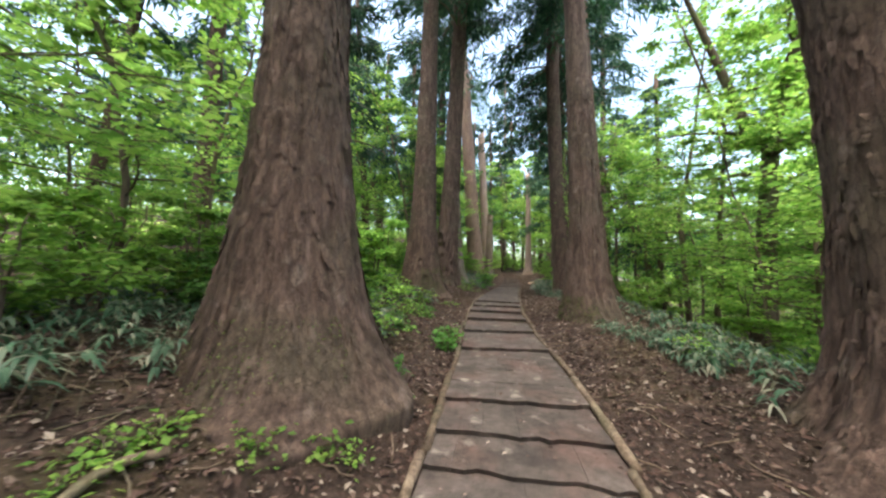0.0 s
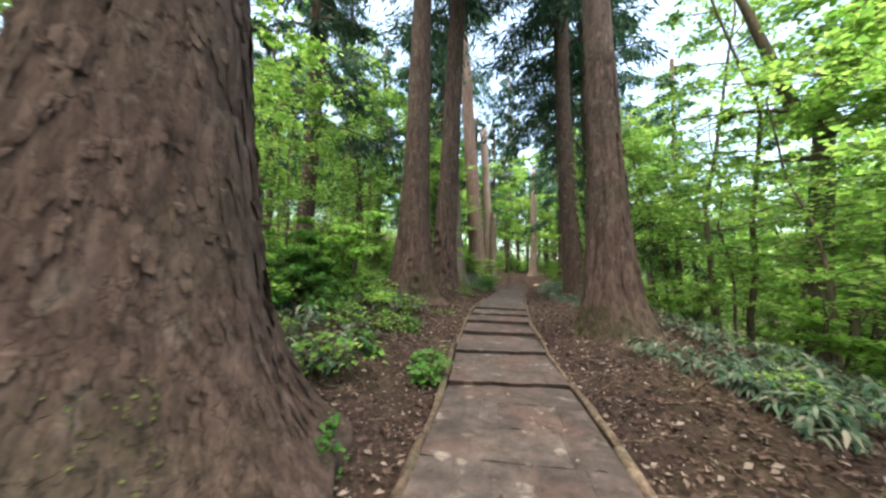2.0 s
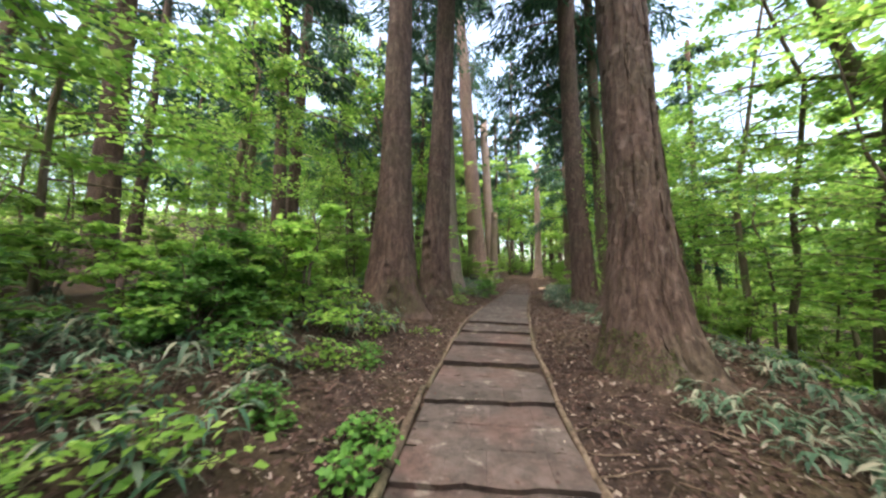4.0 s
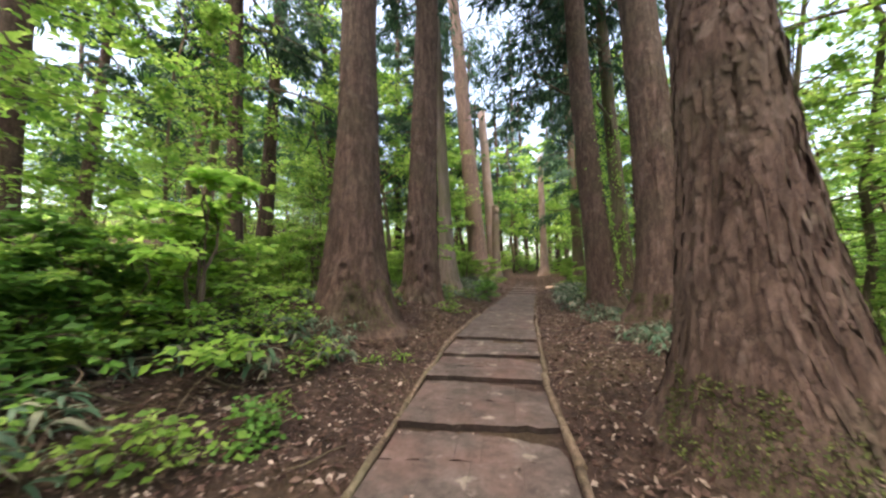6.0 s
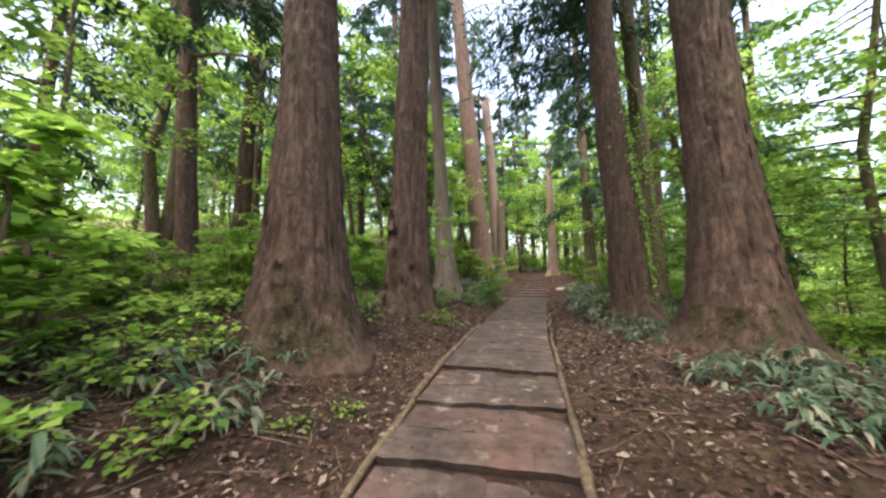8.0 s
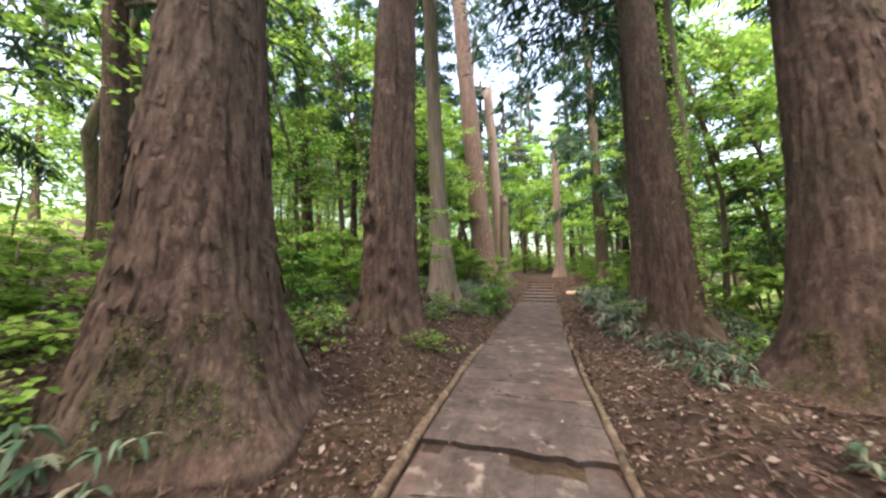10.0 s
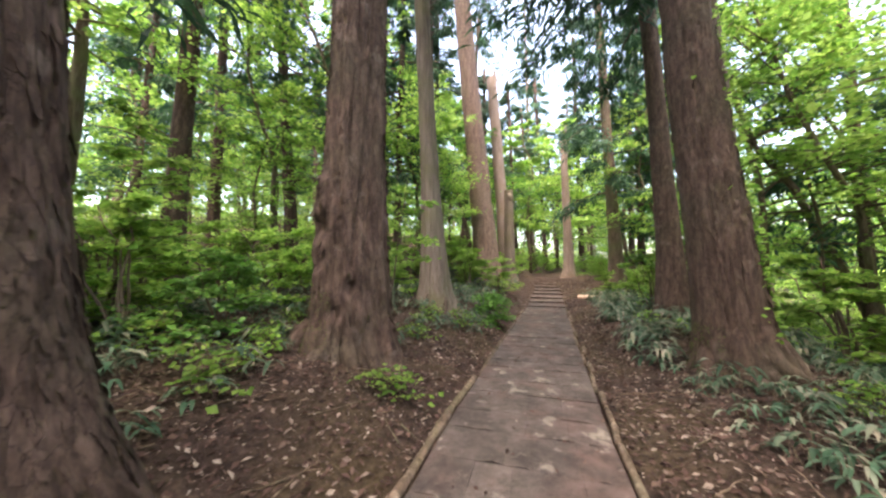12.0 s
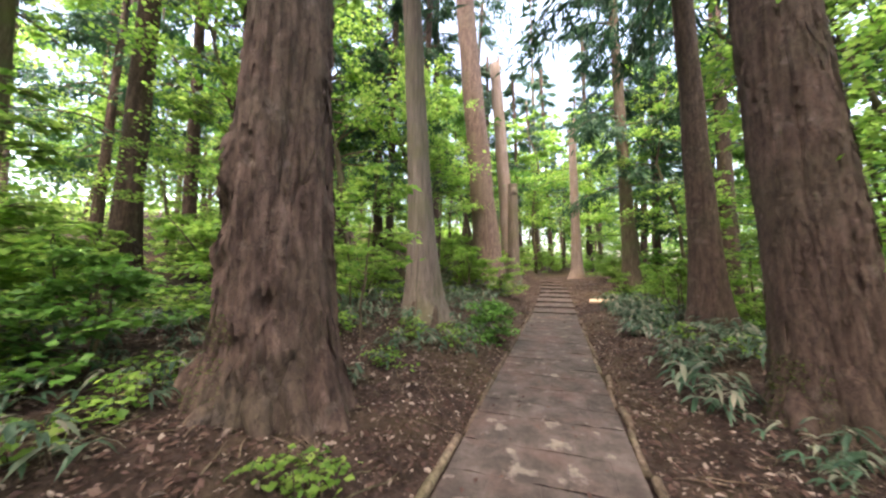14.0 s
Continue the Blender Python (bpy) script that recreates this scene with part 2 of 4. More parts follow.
# ---- the lie of the land ----
STEP_Y = [1.65, 1.98, 2.44, 3.05, 5.12, 6.46, 7.75, 8.84, 9.77, 10.77]
STEP_Z = [-0.115, -0.075, -0.03, 0.02, 0.07, 0.125, 0.2, 0.27, 0.325, 0.385]
FAR_Y = [23.3, 24.5, 25.8, 27.4, 29.0, 30.6, 32.2, 33.8, 35.4, 37.0]
FAR_Z = [0.47, 0.55, 0.63, 0.72, 0.82, 0.93, 1.05, 1.17, 1.3, 1.43]
KNOT_Y = [-60, -6, 0, 3, 6.5, 10.65, 16, 23, 30, 37, 60, 120, 400]
KNOT_Z = [-4.0, -0.5, -0.15, -0.02, 0.1, 0.38, 0.39, 0.44, 0.85, 1.45, 3.0, 6.0, 12.0]
MID_Y = [-60, 0, 2.4, 5.1, 6.5, 8.85, 10.65, 13, 17.5, 23, 30, 45, 400]
MID_X = [4.0, 0.85, 0.64, 0.3, 0.05, -0.25, -0.38, -0.53, -0.66, -0.76, -0.95, -2.2, -8.0]
HALF = 0.72


def mid(y):
    return np.interp(y, MID_Y, MID_X)


def path_z(y):
    return np.interp(y, KNOT_Y, KNOT_Z)


def ground_z(x, y):
    x, y = np.asarray(x, float), np.asarray(y, float)
    u = x - mid(y)
    left, right = np.clip(-u - 0.95, 0, None), np.clip(u - 0.95, 0, None)
    z = path_z(y) - 0.05
    z = z + 0.85 * (1 - np.exp(-left / 2.6)) + 0.04 * np.clip(left - 8, 0, 60)
    z = z + 0.1 * np.clip(left - 4.5, 0, 40) * np.clip((y - 4) / 16, 0, 1)
    z = z + np.clip(y - 19, 0, 25) * 0.09 * (1 - np.exp(-left / 5.0))
    z = z + 0.14 * (1 - np.exp(-right / 0.8)) - 0.36 * np.clip(right - 2.8, 0, 16) - 0.05 * np.clip(right - 18.8, 0, 80)
    off = np.clip(np.minimum((np.abs(u) - 0.74) / 0.5, 1), 0, 1)
    rough = 0.22 * (vnoise(x * 0.55, y * 0.55, 3) - 0.5) + 0.1 * (vnoise(x * 1.7, y * 1.7, 5) - 0.5) + 0.05 * (vnoise(x * 5, y * 5, 7) - 0.5)
    return z + off * rough + 0.02 * off


def gz(x, y):
    return float(ground_z(x, y))


def axis(a, b, fine, lo, hi, grow):
    xs = list(np.arange(a, b + fine / 2, fine))
    step = fine
    while xs[-1] < hi:
        step *= grow
        xs.append(xs[-1] + step)
    step = fine
    while xs[0] > lo:
        step *= grow
        xs.insert(0, xs[0] - step)
    return np.array(xs)


gx, gy = axis(-8, 8, 0.11, -700, 700, 1.12), axis(-1, 26, 0.11, -400, 900, 1.12)
X, Y = np.meshgrid(gx, gy)
ground = new("ground", mesh_of("ground", np.stack([X, Y, ground_z(X, Y)], -1).reshape(-1, 3), grid_faces(len(gy), len(gx), False), SOIL))
tagged(ground, "brown forest floor of soil and leaf mould", "ground", kind="structure")

# ---- big cedars ----


def trunk_mesh(name, mat, r13, height, swell, flare, lean, bend, around, up, seed, lobes=5, ridge=0.02, buried=0.6, cut=False, fissures=0, plates=0.0, flute=0.05, dents=()):
    """A tapered trunk with root flare, furrows and lumps; r13 is its radius at breast height, lean in metres a metre."""
    rng = np.random.default_rng(seed)
    s = np.linspace(0, 1, up)
    h = np.where(s < 0.74, -buried + (5.5 + buried) * s / 0.74, 5.5 + (height - 5.5) * ((s - 0.74) / 0.26).clip(0, 1) ** 1.5)
    t = np.linspace(0, 2 * np.pi, around, endpoint=False)
    T, Hh = np.meshgrid(t, h)
    hp = np.clip(Hh, -0.15, None)
    r = r13 * (swell + (1 - swell) * np.exp(-(hp - 1.4) / 2.2)) * (1 - 0.55 * np.clip(Hh, 0, None) / 32)
    lobe = sum(np.cos(k * T + rng.uniform(0, 6.28)) / k ** 0.6 for k in range(2, lobes + 3)) * 0.4
    r = r + flare * np.exp(-hp / 0.38) * (0.75 + 0.6 * lobe) + r13 * flute * lobe * np.exp(-hp / 4.0)
    F = max(10, int(2 * np.pi * r13 / 0.11))
    u = T / (2 * np.pi) * F + 0.5 * (vnoise(T / (2 * np.pi) * 9, Hh * 0.6, seed + 3, 9) - 0.5) * 7
    n1 = vnoise(u, Hh * 0.75, seed, F)
    n2 = vnoise(T / (2 * np.pi) * F * 3, Hh * 3.2, seed + 1, F * 3)
    n3 = vnoise(T / (2 * np.pi) * 8, Hh * 0.9, seed + 2, 8)
    worn = np.clip(2.2 * vnoise(T / (2 * np.pi) * 6, Hh * 0.8, seed + 4, 6) - 0.5, 0.12, 1)
    crack = np.clip(1 - np.abs(n1 - 0.5) * 11, 0, 1) * worn
    r = r + ridge * (n1 - 0.5) * 1.1 * worn - ridge * 0.8 * crack + ridge * 0.5 * (n2 - 0.5) + r13 * 0.09 * (n3 - 0.5)
    col = np.floor(T / (2 * np.pi) * F * 1.3 + 0.8 * (vnoise(Hh * 5, T * 3, seed + 8) - 0.5))
    row = np.floor(Hh / 0.12 + lattice(col, 0, seed + 9) * 7)
    r = r + plates * (lattice(col, row, seed + 10) - 0.5) * np.clip(1.25 - hp / 3.5, 0.25, 1)
    for dt, dh, dr, dd in dents:
        gap2 = (((T - dt + np.pi) % (2 * np.pi) - np.pi) * r13) ** 2 + ((Hh - dh) * 0.7) ** 2
        r = r - dd * np.exp(-gap2 / dr ** 2) + 0.35 * dd * np.exp(-(np.sqrt(gap2) - 1.9 * dr) ** 2 / (0.6 * dr) ** 2)
    for k in range(fissures):
        t0, ha, hb = rng.uniform(0, 6.283), rng.uniform(0.2, 3.5), rng.uniform(0.5, 2.6)
        line = t0 + 0.35 * (vnoise(Hh * 0.9, Hh * 0, seed + 60 + k) - 0.5)
        gap = np.abs((T - line + np.pi) % (2 * np.pi) - np.pi) * r13
        r = r - rng.uniform(0.012, 0.034) * np.exp(-(gap / 0.018) ** 2) * np.clip(1 - np.abs(Hh - ha) / hb, 0, 1) ** 0.5
    if cut:
        Hh = Hh + np.clip((s[:, None] - 0.96) / 0.04, 0, 1) * 2.6 * r13 * vnoise(T / (2 * np.pi) * 9, T * 0, seed, 9) ** 2
    cx = lean[0] * Hh + bend[0] * Hh ** 2
    cy = lean[1] * Hh + bend[1] * Hh ** 2
    v = np.stack([cx + r * np.cos(T), cy + r * np.sin(T), Hh], -1).reshape(-1, 3)
    f = grid_faces(up, around, True).tolist()
    top = np.array([[lean[0] * height + bend[0] * height ** 2, lean[1] * height + bend[1] * height ** 2, height + (-0.3 if cut else 0.2)]])
    n = len(v)
    f += [[n - around + k, n - around + (k + 1) % around, n] for k in range(around)]
    return mesh_of(name, np.concatenate([v, top]), f, mat)


def conifer_crown(name, seed, h0, h1, reach, boughs, tufts, size, axis_at):
    """Drooping cedar boughs with many narrow sprays of needles. Returns limb mesh and needle mesh."""
    rng = np.random.default_rng(seed)
    limbs, P, out = [], [], []
    for b in range(boughs):
        f = (b + rng.uniform(0, 1)) / boughs
        h = h0 + (h1 - h0) * f
        az = rng.uniform(0, 2 * np.pi)
        ln = reach * (1.05 - 0.75 * f) * rng.uniform(0.6, 1.15)
        s = np.linspace(0, 1, 6)
        c = np.array(axis_at(h))
        d = np.array([np.cos(az), np.sin(az), 0])
        pts = c + d * (s * ln)[:, None] + np.array([0, 0, 1]) * ((0.25 * s - 0.75 * s ** 2) * ln * rng.uniform(0.3, 0.9))[:, None]
        limbs.append(tube(pts, 0.012 + 0.045 * (1 - s), 5))
        k = int(tufts / boughs)
        q = rng.uniform(0.22, 1, k) ** 0.8
        base = np.stack([np.interp(q, s, pts[:, i]) for i in range(3)], 1)
        wide = 0.28 * ln * (1 - 0.5 * q)
        base[:, 0] += rng.normal(0, 1, k) * wide * 0.5
        base[:, 1] += rng.normal(0, 1, k) * wide * 0.5
        base[:, 2] += -np.abs(rng.normal(0, 0.16, k)) * ln * 0.5
        P.append(base)
        out.append(np.repeat((d * 0.6 + np.array([0, 0, -0.5]))[None], k, 0))
    lv, lf = joined(limbs)
    v, f = leaves(rng, np.concatenate(P), size, 0.3, 0.7, 0.085, np.concatenate(out))
    return mesh_of(name + "_limbs", lv, lf, BARK_DARK), mesh_of(name + "_needles", v, f, NEEDLE, False)


def bark_flakes(me, around, up, seed, count, mat):
    """Thin curled scales that stand off the trunk's surface."""
    rng = np.random.default_rng(seed + 5)
    co = np.empty(len(me.vertices) * 3)
    me.vertices.foreach_get("co", co)
    co = co.reshape(-1, 3)[: around * up].reshape(up, around, 3)
    rows = np.nonzero((co[:, 0, 2] > 0.1) & (co[:, 0, 2] < 5.4))[0]
    i, j = rows[(len(rows) * rng.uniform(0, 1, count) ** 1.5).astype(int)], rng.integers(0, around, count)
    p, q, w = co[i, j], co[i, (j + 1) % around], co[np.minimum(i + 1, up - 1), j]
    side, rise = unit(q - p), unit(w - p)
    out = unit(np.cross(side, rise))
    ln, wd = rng.uniform(0.03, 0.12, (count, 1)) * rng.uniform(0.6, 1.5, (count, 1)), rng.uniform(0.01, 0.036, (count, 1))
    lift = rng.uniform(0.006, 0.02, (count, 1))
    skew = side * rng.normal(0, 0.01, (count, 1))
    a, m, b = p - rise * ln + out * lift, p + out * (lift * 0.55 + 0.003), p + rise * ln * 0.7 - out * 0.006
    v = np.stack([a - side * wd * 0.5 + skew, a + side * wd * 0.7 + skew - rise * 0.01, m - side * wd, m + side * wd, b - side * wd * 0.8, b + side * wd * 0.6], 1).reshape(-1, 3)
    k = np.arange(count)[:, None] * 6
    return mesh_of("bark_scales", v, np.concatenate([k + np.array([[0, 1, 3, 2]]), k + np.array([[2, 3, 5, 4]])]), mat, False)


def big_cedar(x, y, r13, mat, label, swell=0.62, flare=0.25, lean=(0, 0), bend=(0, 0), height=26.0, fine=1, seed=1, crown=10.0, reach=4.6, ridge=0.02, tufts=6500, lobes=5, flute=0.05, dents=()):
    """x, y: the trunk's axis at eye height."""
    bx, by = x - lean[0] * 1.4, y - lean[1] * 1.4
    ob = new("cedar_tree")
    ob.matrix_world = pose(bx, by, gz(bx, by) - 0.03)
    around, up = int(110 * fine), int(170 * fine ** 0.6)
    me = trunk_mesh("cedar_trunk", mat, r13, height, swell, flare, lean, bend, around, up, seed, lobes, ridge, fissures=int(14 * fine), plates=0.008 if fine > 1.2 else 0.0, flute=flute, dents=dents)
    part("trunk", me, ob)
    if fine > 1.2:
        tagged(part("loose_bark", bark_flakes(me, around, up, seed, int(1100 * fine), mat), ob, "small lifted scales of bark"), kind="stuff")
    a, b = conifer_crown("cedar", seed + 40, crown, height, reach, 46, int(tufts * 1.5), 0.48, lambda h: (lean[0] * h + bend[0] * h * h, lean[1] * h + bend[1] * h * h, h))
    tagged(part("branchwork", a, ob), kind="stuff")
    tagged(part("crown", b, ob, "dark blue-green needles"), kind="stuff")
    return tagged(ob, label, "tree", "old cedars along the path")


L1 = big_cedar(-1.7, 2.48, 0.65, BARK, "huge old cedar with flared roots and peeling brown bark", 0.58, 0.3, (-0.01, 0), fine=2.1, seed=11, ridge=0.022, crown=13)
L2 = big_cedar(-2.95, 10.21, 0.58, BARK, "large cedar with smooth reddish-brown bark beside the path", 0.6, 0.2, (-0.004, 0), fine=2.0, seed=12, ridge=0.018, crown=13, dents=[(-1.35, 1.0, 0.05, 0.06), (-1.1, 0.45, 0.06, 0.06)])
L3 = big_cedar(-2.9, 13.5, 0.47, BARK, "old cedar with a knot hole and a knobbly root base", 0.8, 0.13, (0.022, 0), fine=1.9, seed=13, ridge=0.05, crown=12, lobes=8, flute=0.17, dents=[(-2.15, 2.15, 0.09, 0.17), (-2.05, 1.75, 0.12, 0.08), (-1.9, 1.35, 0.07, 0.05), (-1.35, 0.66, 0.07, 0.06), (-2.3, 0.45, 0.1, 0.05), (-0.75, 0.62, 0.14, -0.08), (-1.75, 0.28, 0.13, -0.06), (-0.95, 1.0, 0.06, 0.06)])
L4 = big_cedar(-3.53, 18.16, 0.37, BARK_GREY, "slender grey-barked cedar leaning over its mossy roots", 0.66, 0.2, (-0.05, 0), fine=1.0, seed=14, crown=13)
L5 = big_cedar(-4.0, 27.1, 0.72, BARK_PINK, "tall straight cedar with pinkish-brown bark", 0.88, 0.2, (-0.085, 0), fine=0.9, seed=15, crown=16, height=34)
R1 = big_cedar(3.62, 2.8, 0.6, BARK, "dark old cedar standing close to the path", 0.62, 0.5, (-0.16, 0), fine=1.5, seed=21, ridge=0.03, crown=13)
R2 = big_cedar(1.93, 7.75, 0.43, BARK, "brown cedar with scaly bark close beside the path", 0.6, 0.24, (-0.045, 0), fine=1.9, seed=22, ridge=0.024, crown=12)
R2B = big_cedar(2.93, 12.7, 0.55, BARK, "brown cedar with a spreading buttressed base", 0.72, 0.44, (-0.052, 0), fine=1.4, seed=23, ridge=0.024, crown=12)
R3 = big_cedar(2.11, 15.77, 0.42, BARK, "leaning brown cedar with green creepers on its side", 0.88, 0.24, (-0.09, 0), (0.003, 0), fine=1.5, seed=24, ridge=0.022, crown=11)
M3 = big_cedar(3.26, 18.23, 0.34, BARK_DARK, "slim mossy cedar behind a leaning one", 0.75, 0.15, (-0.04, 0), fine=0.7, seed=25, crown=9)
R4 = big_cedar(2.75, 20.5, 0.38, BARK, "straight brown cedar above the bamboo grass", 0.66, 0.15, (-0.035, 0), fine=0.8, seed=26, crown=8.5)
R5 = big_cedar(2.8, 30.3, 0.42, BARK_DARK, "dark-stemmed conifer with low hanging boughs", 0.75, 0.15, (-0.03, 0), fine=0.6, seed=27, crown=4.0, reach=3.8, tufts=9000)

# broken pale trunk beside the far steps
snag = new("tree_snag", trunk_mesh("snag", BARK_PALE, 0.38, 11.0, 0.8, 0.22, (-0.012, 0), (0, 0), 48, 60, 31, ridge=0.02, cut=True))
snag.matrix_world = pose(0.41, 35.8, gz(0.41, 35.8))
tagged(snag, "pale barkless broken trunk standing by the steps", "dead tree")


# two more broken trunks behind the tall cedar
def snag_at(x, y, r, height, lean, mat, seed, label):
    ob = new("tree_snag", trunk_mesh("snag", mat, r, height, 0.85, 0.12, (lean, 0), (0, 0), 40, 50, seed, ridge=0.02, cut=True))
    ob.matrix_world = pose(x, y, gz(x, y))
    return tagged(ob, label, "dead tree")


snag_at(-3.45, 31.0, 0.5, 13.6, -0.065, BARK_PALE, 32, "split pale trunk with a splintered top")
snag_at(-3.0, 29.0, 0.33, 4.6, 0.0, BARK_GREY, 33, "short grey broken trunk beside the steps")
far_cedar = big_cedar(-4.4, 63.0, 0.55, BARK_GREY, "very tall thin cedar far along the path", 0.8, 0.1, (-0.01, 0), height=44, fine=0.35, seed=28, crown=24, reach=3.0)


# creepers on the leaning cedar and its mossy neighbour
def creeper(tree, r, lean, bend, side, seed, label):
    rng = np.random.default_rng(seed)
    n = 900
    hh = rng.uniform(0.2, 7.5, n)
    th = rng.normal(side, 0.35, n)
    rr = r * (1.12 - 0.035 * hh) + rng.uniform(0.0, 0.07, n)
    P = np.stack([lean * hh + bend * hh ** 2 + rr * np.cos(th), rr * np.sin(th), hh], 1)
    keep = vnoise(th * 4, hh * 1.6, seed) > 0.45
    v, f = leaves(rng, P[keep], 0.085, 0.3, 0.8, 0.42)
    tagged(part("creeper", mesh_of("creeper", v, f, LEAF, False), tree, label), kind="stuff")


creeper(R3, 0.44, -0.09, 0.003, -0.35, 61, "small green creeper leaves")
creeper(M3, 0.3, -0.04, 0.0, -1.6, 62, "green creeper leaves")
base = np.array(M3.matrix_world.translation)
bp = np.array([(3.05, 18.2, 6.3), (2.95, 17.7, 7.2), (2.37, 17.3, 7.94), (1.9, 17.3, 8.1), (1.37, 17.3, 8.29), (0.76, 17.3, 8.82), (0.23, 17.3, 9.46)]) - base
bv, bf = tube(bp, np.linspace(0.065, 0.022, 7), 7)
part("branch", mesh_of("bare_branch", bv, bf, BARK_DARK), M3, "long bare curved branch")


def moss(tree, side, spread, top, count, seed):
    """A skin of tiny green leaves on the lower trunk."""
    rng = np.random.default_rng(seed)
    me = next(o for o in tree.children if o.name.startswith("trunk")).data
    co = np.empty(len(me.vertices) * 3)
    me.vertices.foreach_get("co", co)
    co = co.reshape(-1, 3)
    th = np.arctan2(co[:, 1], co[:, 0])
    off = np.abs((th - side + np.pi) % (2 * np.pi) - np.pi)
    ok = np.nonzero((co[:, 2] > 0.0) & (co[:, 2] < top) & (off < spread) & (vnoise(th * 5, co[:, 2] * 4, seed) > 0.35))[0]
    pick = rng.choice(ok, count)
    P = co[pick] * np.array([1.01, 1.01, 1.0]) + rng.normal(0, 0.012, (count, 3))
    v, f = leaves(rng, P, 0.022, 0.1, 1.0, 0.4)
    tagged(part("moss", mesh_of("moss", v, f, MOSS, False), tree, "dull green moss"), kind="stuff")


def roots(tree, r, spread, label, seed):
    """Gnarled surface roots that swell out of the trunk's foot and run into the soil."""
    rng = np.random.default_rng(seed)
    tx, ty, tz = tree.matrix_world.translation
    for az, ln, thick in spread:
        s = np.linspace(0, 1, 10)
        d = r * 0.75 + ln * s
        a = az + 0.5 * rng.normal(0, 1) * s ** 2
        px, py = d * np.cos(a), d * np.sin(a)
        soil = ground_z(px + tx, py + ty) - tz
        up = 0.62 * (1 - s) ** 2.2 + 0.05 * np.sin(s * 9 + az * 3) * s * (1 - s) * 4
        v, f = tube(np.stack([px, py, soil + up - 0.04 - 0.12 * s ** 2], 1), thick * (1.15 - 0.75 * s) * (1 + 0.25 * (vnoise(s * 7, s * 0, seed + int(az * 10)) - 0.5)), 12)
        part("root", mesh_of("root", v, f, BARK), tree, label)


roots(L3, 0.42, [(-0.45, 0.55, 0.12), (-1.0, 0.4, 0.13), (-1.45, 0.5, 0.12), (-2.0, 0.45, 0.14), (-2.6, 0.7, 0.12), (2.9, 0.5, 0.12)], "knobbly twisted surface root", 81)
roots(R3, 0.42, [(-2.75, 0.6, 0.13), (-1.9, 0.5, 0.14), (-1.2, 0.6, 0.13), (-0.5, 0.6, 0.13)], "buttress root running into the litter", 82)
roots(R2B, 0.6, [(-2.5, 0.5, 0.15), (-1.6, 0.5, 0.14)], "buttress root running into the litter", 83)
roots(L4, 0.36, [(-0.6, 0.7, 0.09), (-1.7, 0.5, 0.09)], "mossy surface root", 84)
moss(L1, -1.3, 0.9, 0.6, 700, 71)
moss(L3, -1.9, 0.5, 0.9, 1100, 72)
moss(R2, -2.2, 0.9, 0.55, 3000, 73)
moss(L2, -0.7, 0.6, 0.8, 2500, 77)
moss(R3, -2.7, 0.5, 0.7, 1200, 74)
moss(L4, -1.0, 0.7, 0.9, 700, 75)
moss(R2B, -2.2, 0.7, 0.6, 3000, 76)


# ---- broadleaf trees and bushes ----


def broadleaf(kind, seed, height, spread, clear, boughs, count, leaf, mat, girth, stems=1, layered=0.1):
    """A young forest tree: bent stem, rising limbs, flat layered sprays of leaves."""
    rng = np.random.default_rng(seed)
    wood, P = [], []
    for k in range(stems):
        s = np.linspace(0, 1, 9)
        wob = np.cumsum(rng.normal(0, 0.035 * height, (9, 2)), 0) * s[:, None]
        splay = rng.normal(0, 0.12 * height, 2) if stems > 1 else np.zeros(2)
        stem = np.stack([wob[:, 0] + splay[0] * s, wob[:, 1] + splay[1] * s, -0.2 + (height * rng.uniform(0.85, 1.0) + 0.2) * s], 1)
        wood.append(tube(stem, girth * (1.02 - 0.85 * s) + 0.004, 8))
        n = boughs // stems
        for b in range(n):
            f = clear + (0.98 - clear) * (b + rng.uniform(0, 1)) / n
            c = np.array([np.interp(f, s, stem[:, i]) for i in range(3)])
            az = rng.uniform(0, 6.283)
            ln = spread * (1.1 - 0.65 * f) * rng.uniform(0.55, 1.2)
            q = np.linspace(0, 1, 6)
            side = np.array([-np.sin(az), np.cos(az), 0]) * rng.normal(0, 0.25)
            pts = c + (np.array([np.cos(az), np.sin(az), 0])[None] * q[:, None] + side * q[:, None] ** 2) * ln
            pts[:, 2] += ln * (0.42 * q - 0.22 * q ** 2) * rng.uniform(0.2, 1.1)
            wood.append(tube(pts, girth * 0.33 * (1 - f * 0.5) * (1 - 0.85 * q) + 0.003, 5))
            for tw in range(4):
                a = rng.uniform(0.3, 1.0)
                p0 = np.array([np.interp(a, q, pts[:, i]) for i in range(3)])
                az2 = az + rng.normal(0, 0.8)
                l2 = ln * rng.uniform(0.25, 0.5)
                p1 = p0 + np.array([np.cos(az2) * l2, np.sin(az2) * l2, rng.normal(0.02, 0.08) * l2])
                wood.append(tube(np.stack([p0, (p0 + p1) / 2 + rng.normal(0, 0.03, 3), p1]), [0.006 + girth * 0.06, 0.005, 0.003], 4))
                m = max(4, count // (boughs * 4))
                w = rng.uniform(0.1, 1.15, m)[:, None]
                pp = p0 + (p1 - p0) * w + rng.normal(0, 1, (m, 3)) * np.array([0.26, 0.26, layered]) * max(l2, 0.3) * 0.9
                P.append(pp)
    wv, wf = joined(wood)
    v, f = leaves(rng, np.concatenate(P), leaf, 0.2, 0.4, 0.4)
    ob = new(kind)
    part("trunk", mesh_of(kind + "_wood", wv, wf, BARK_DARK), ob)
    tagged(part("crown", mesh_of(kind + "_leaves", v, f, mat, False), ob), kind="stuff")
    return ob


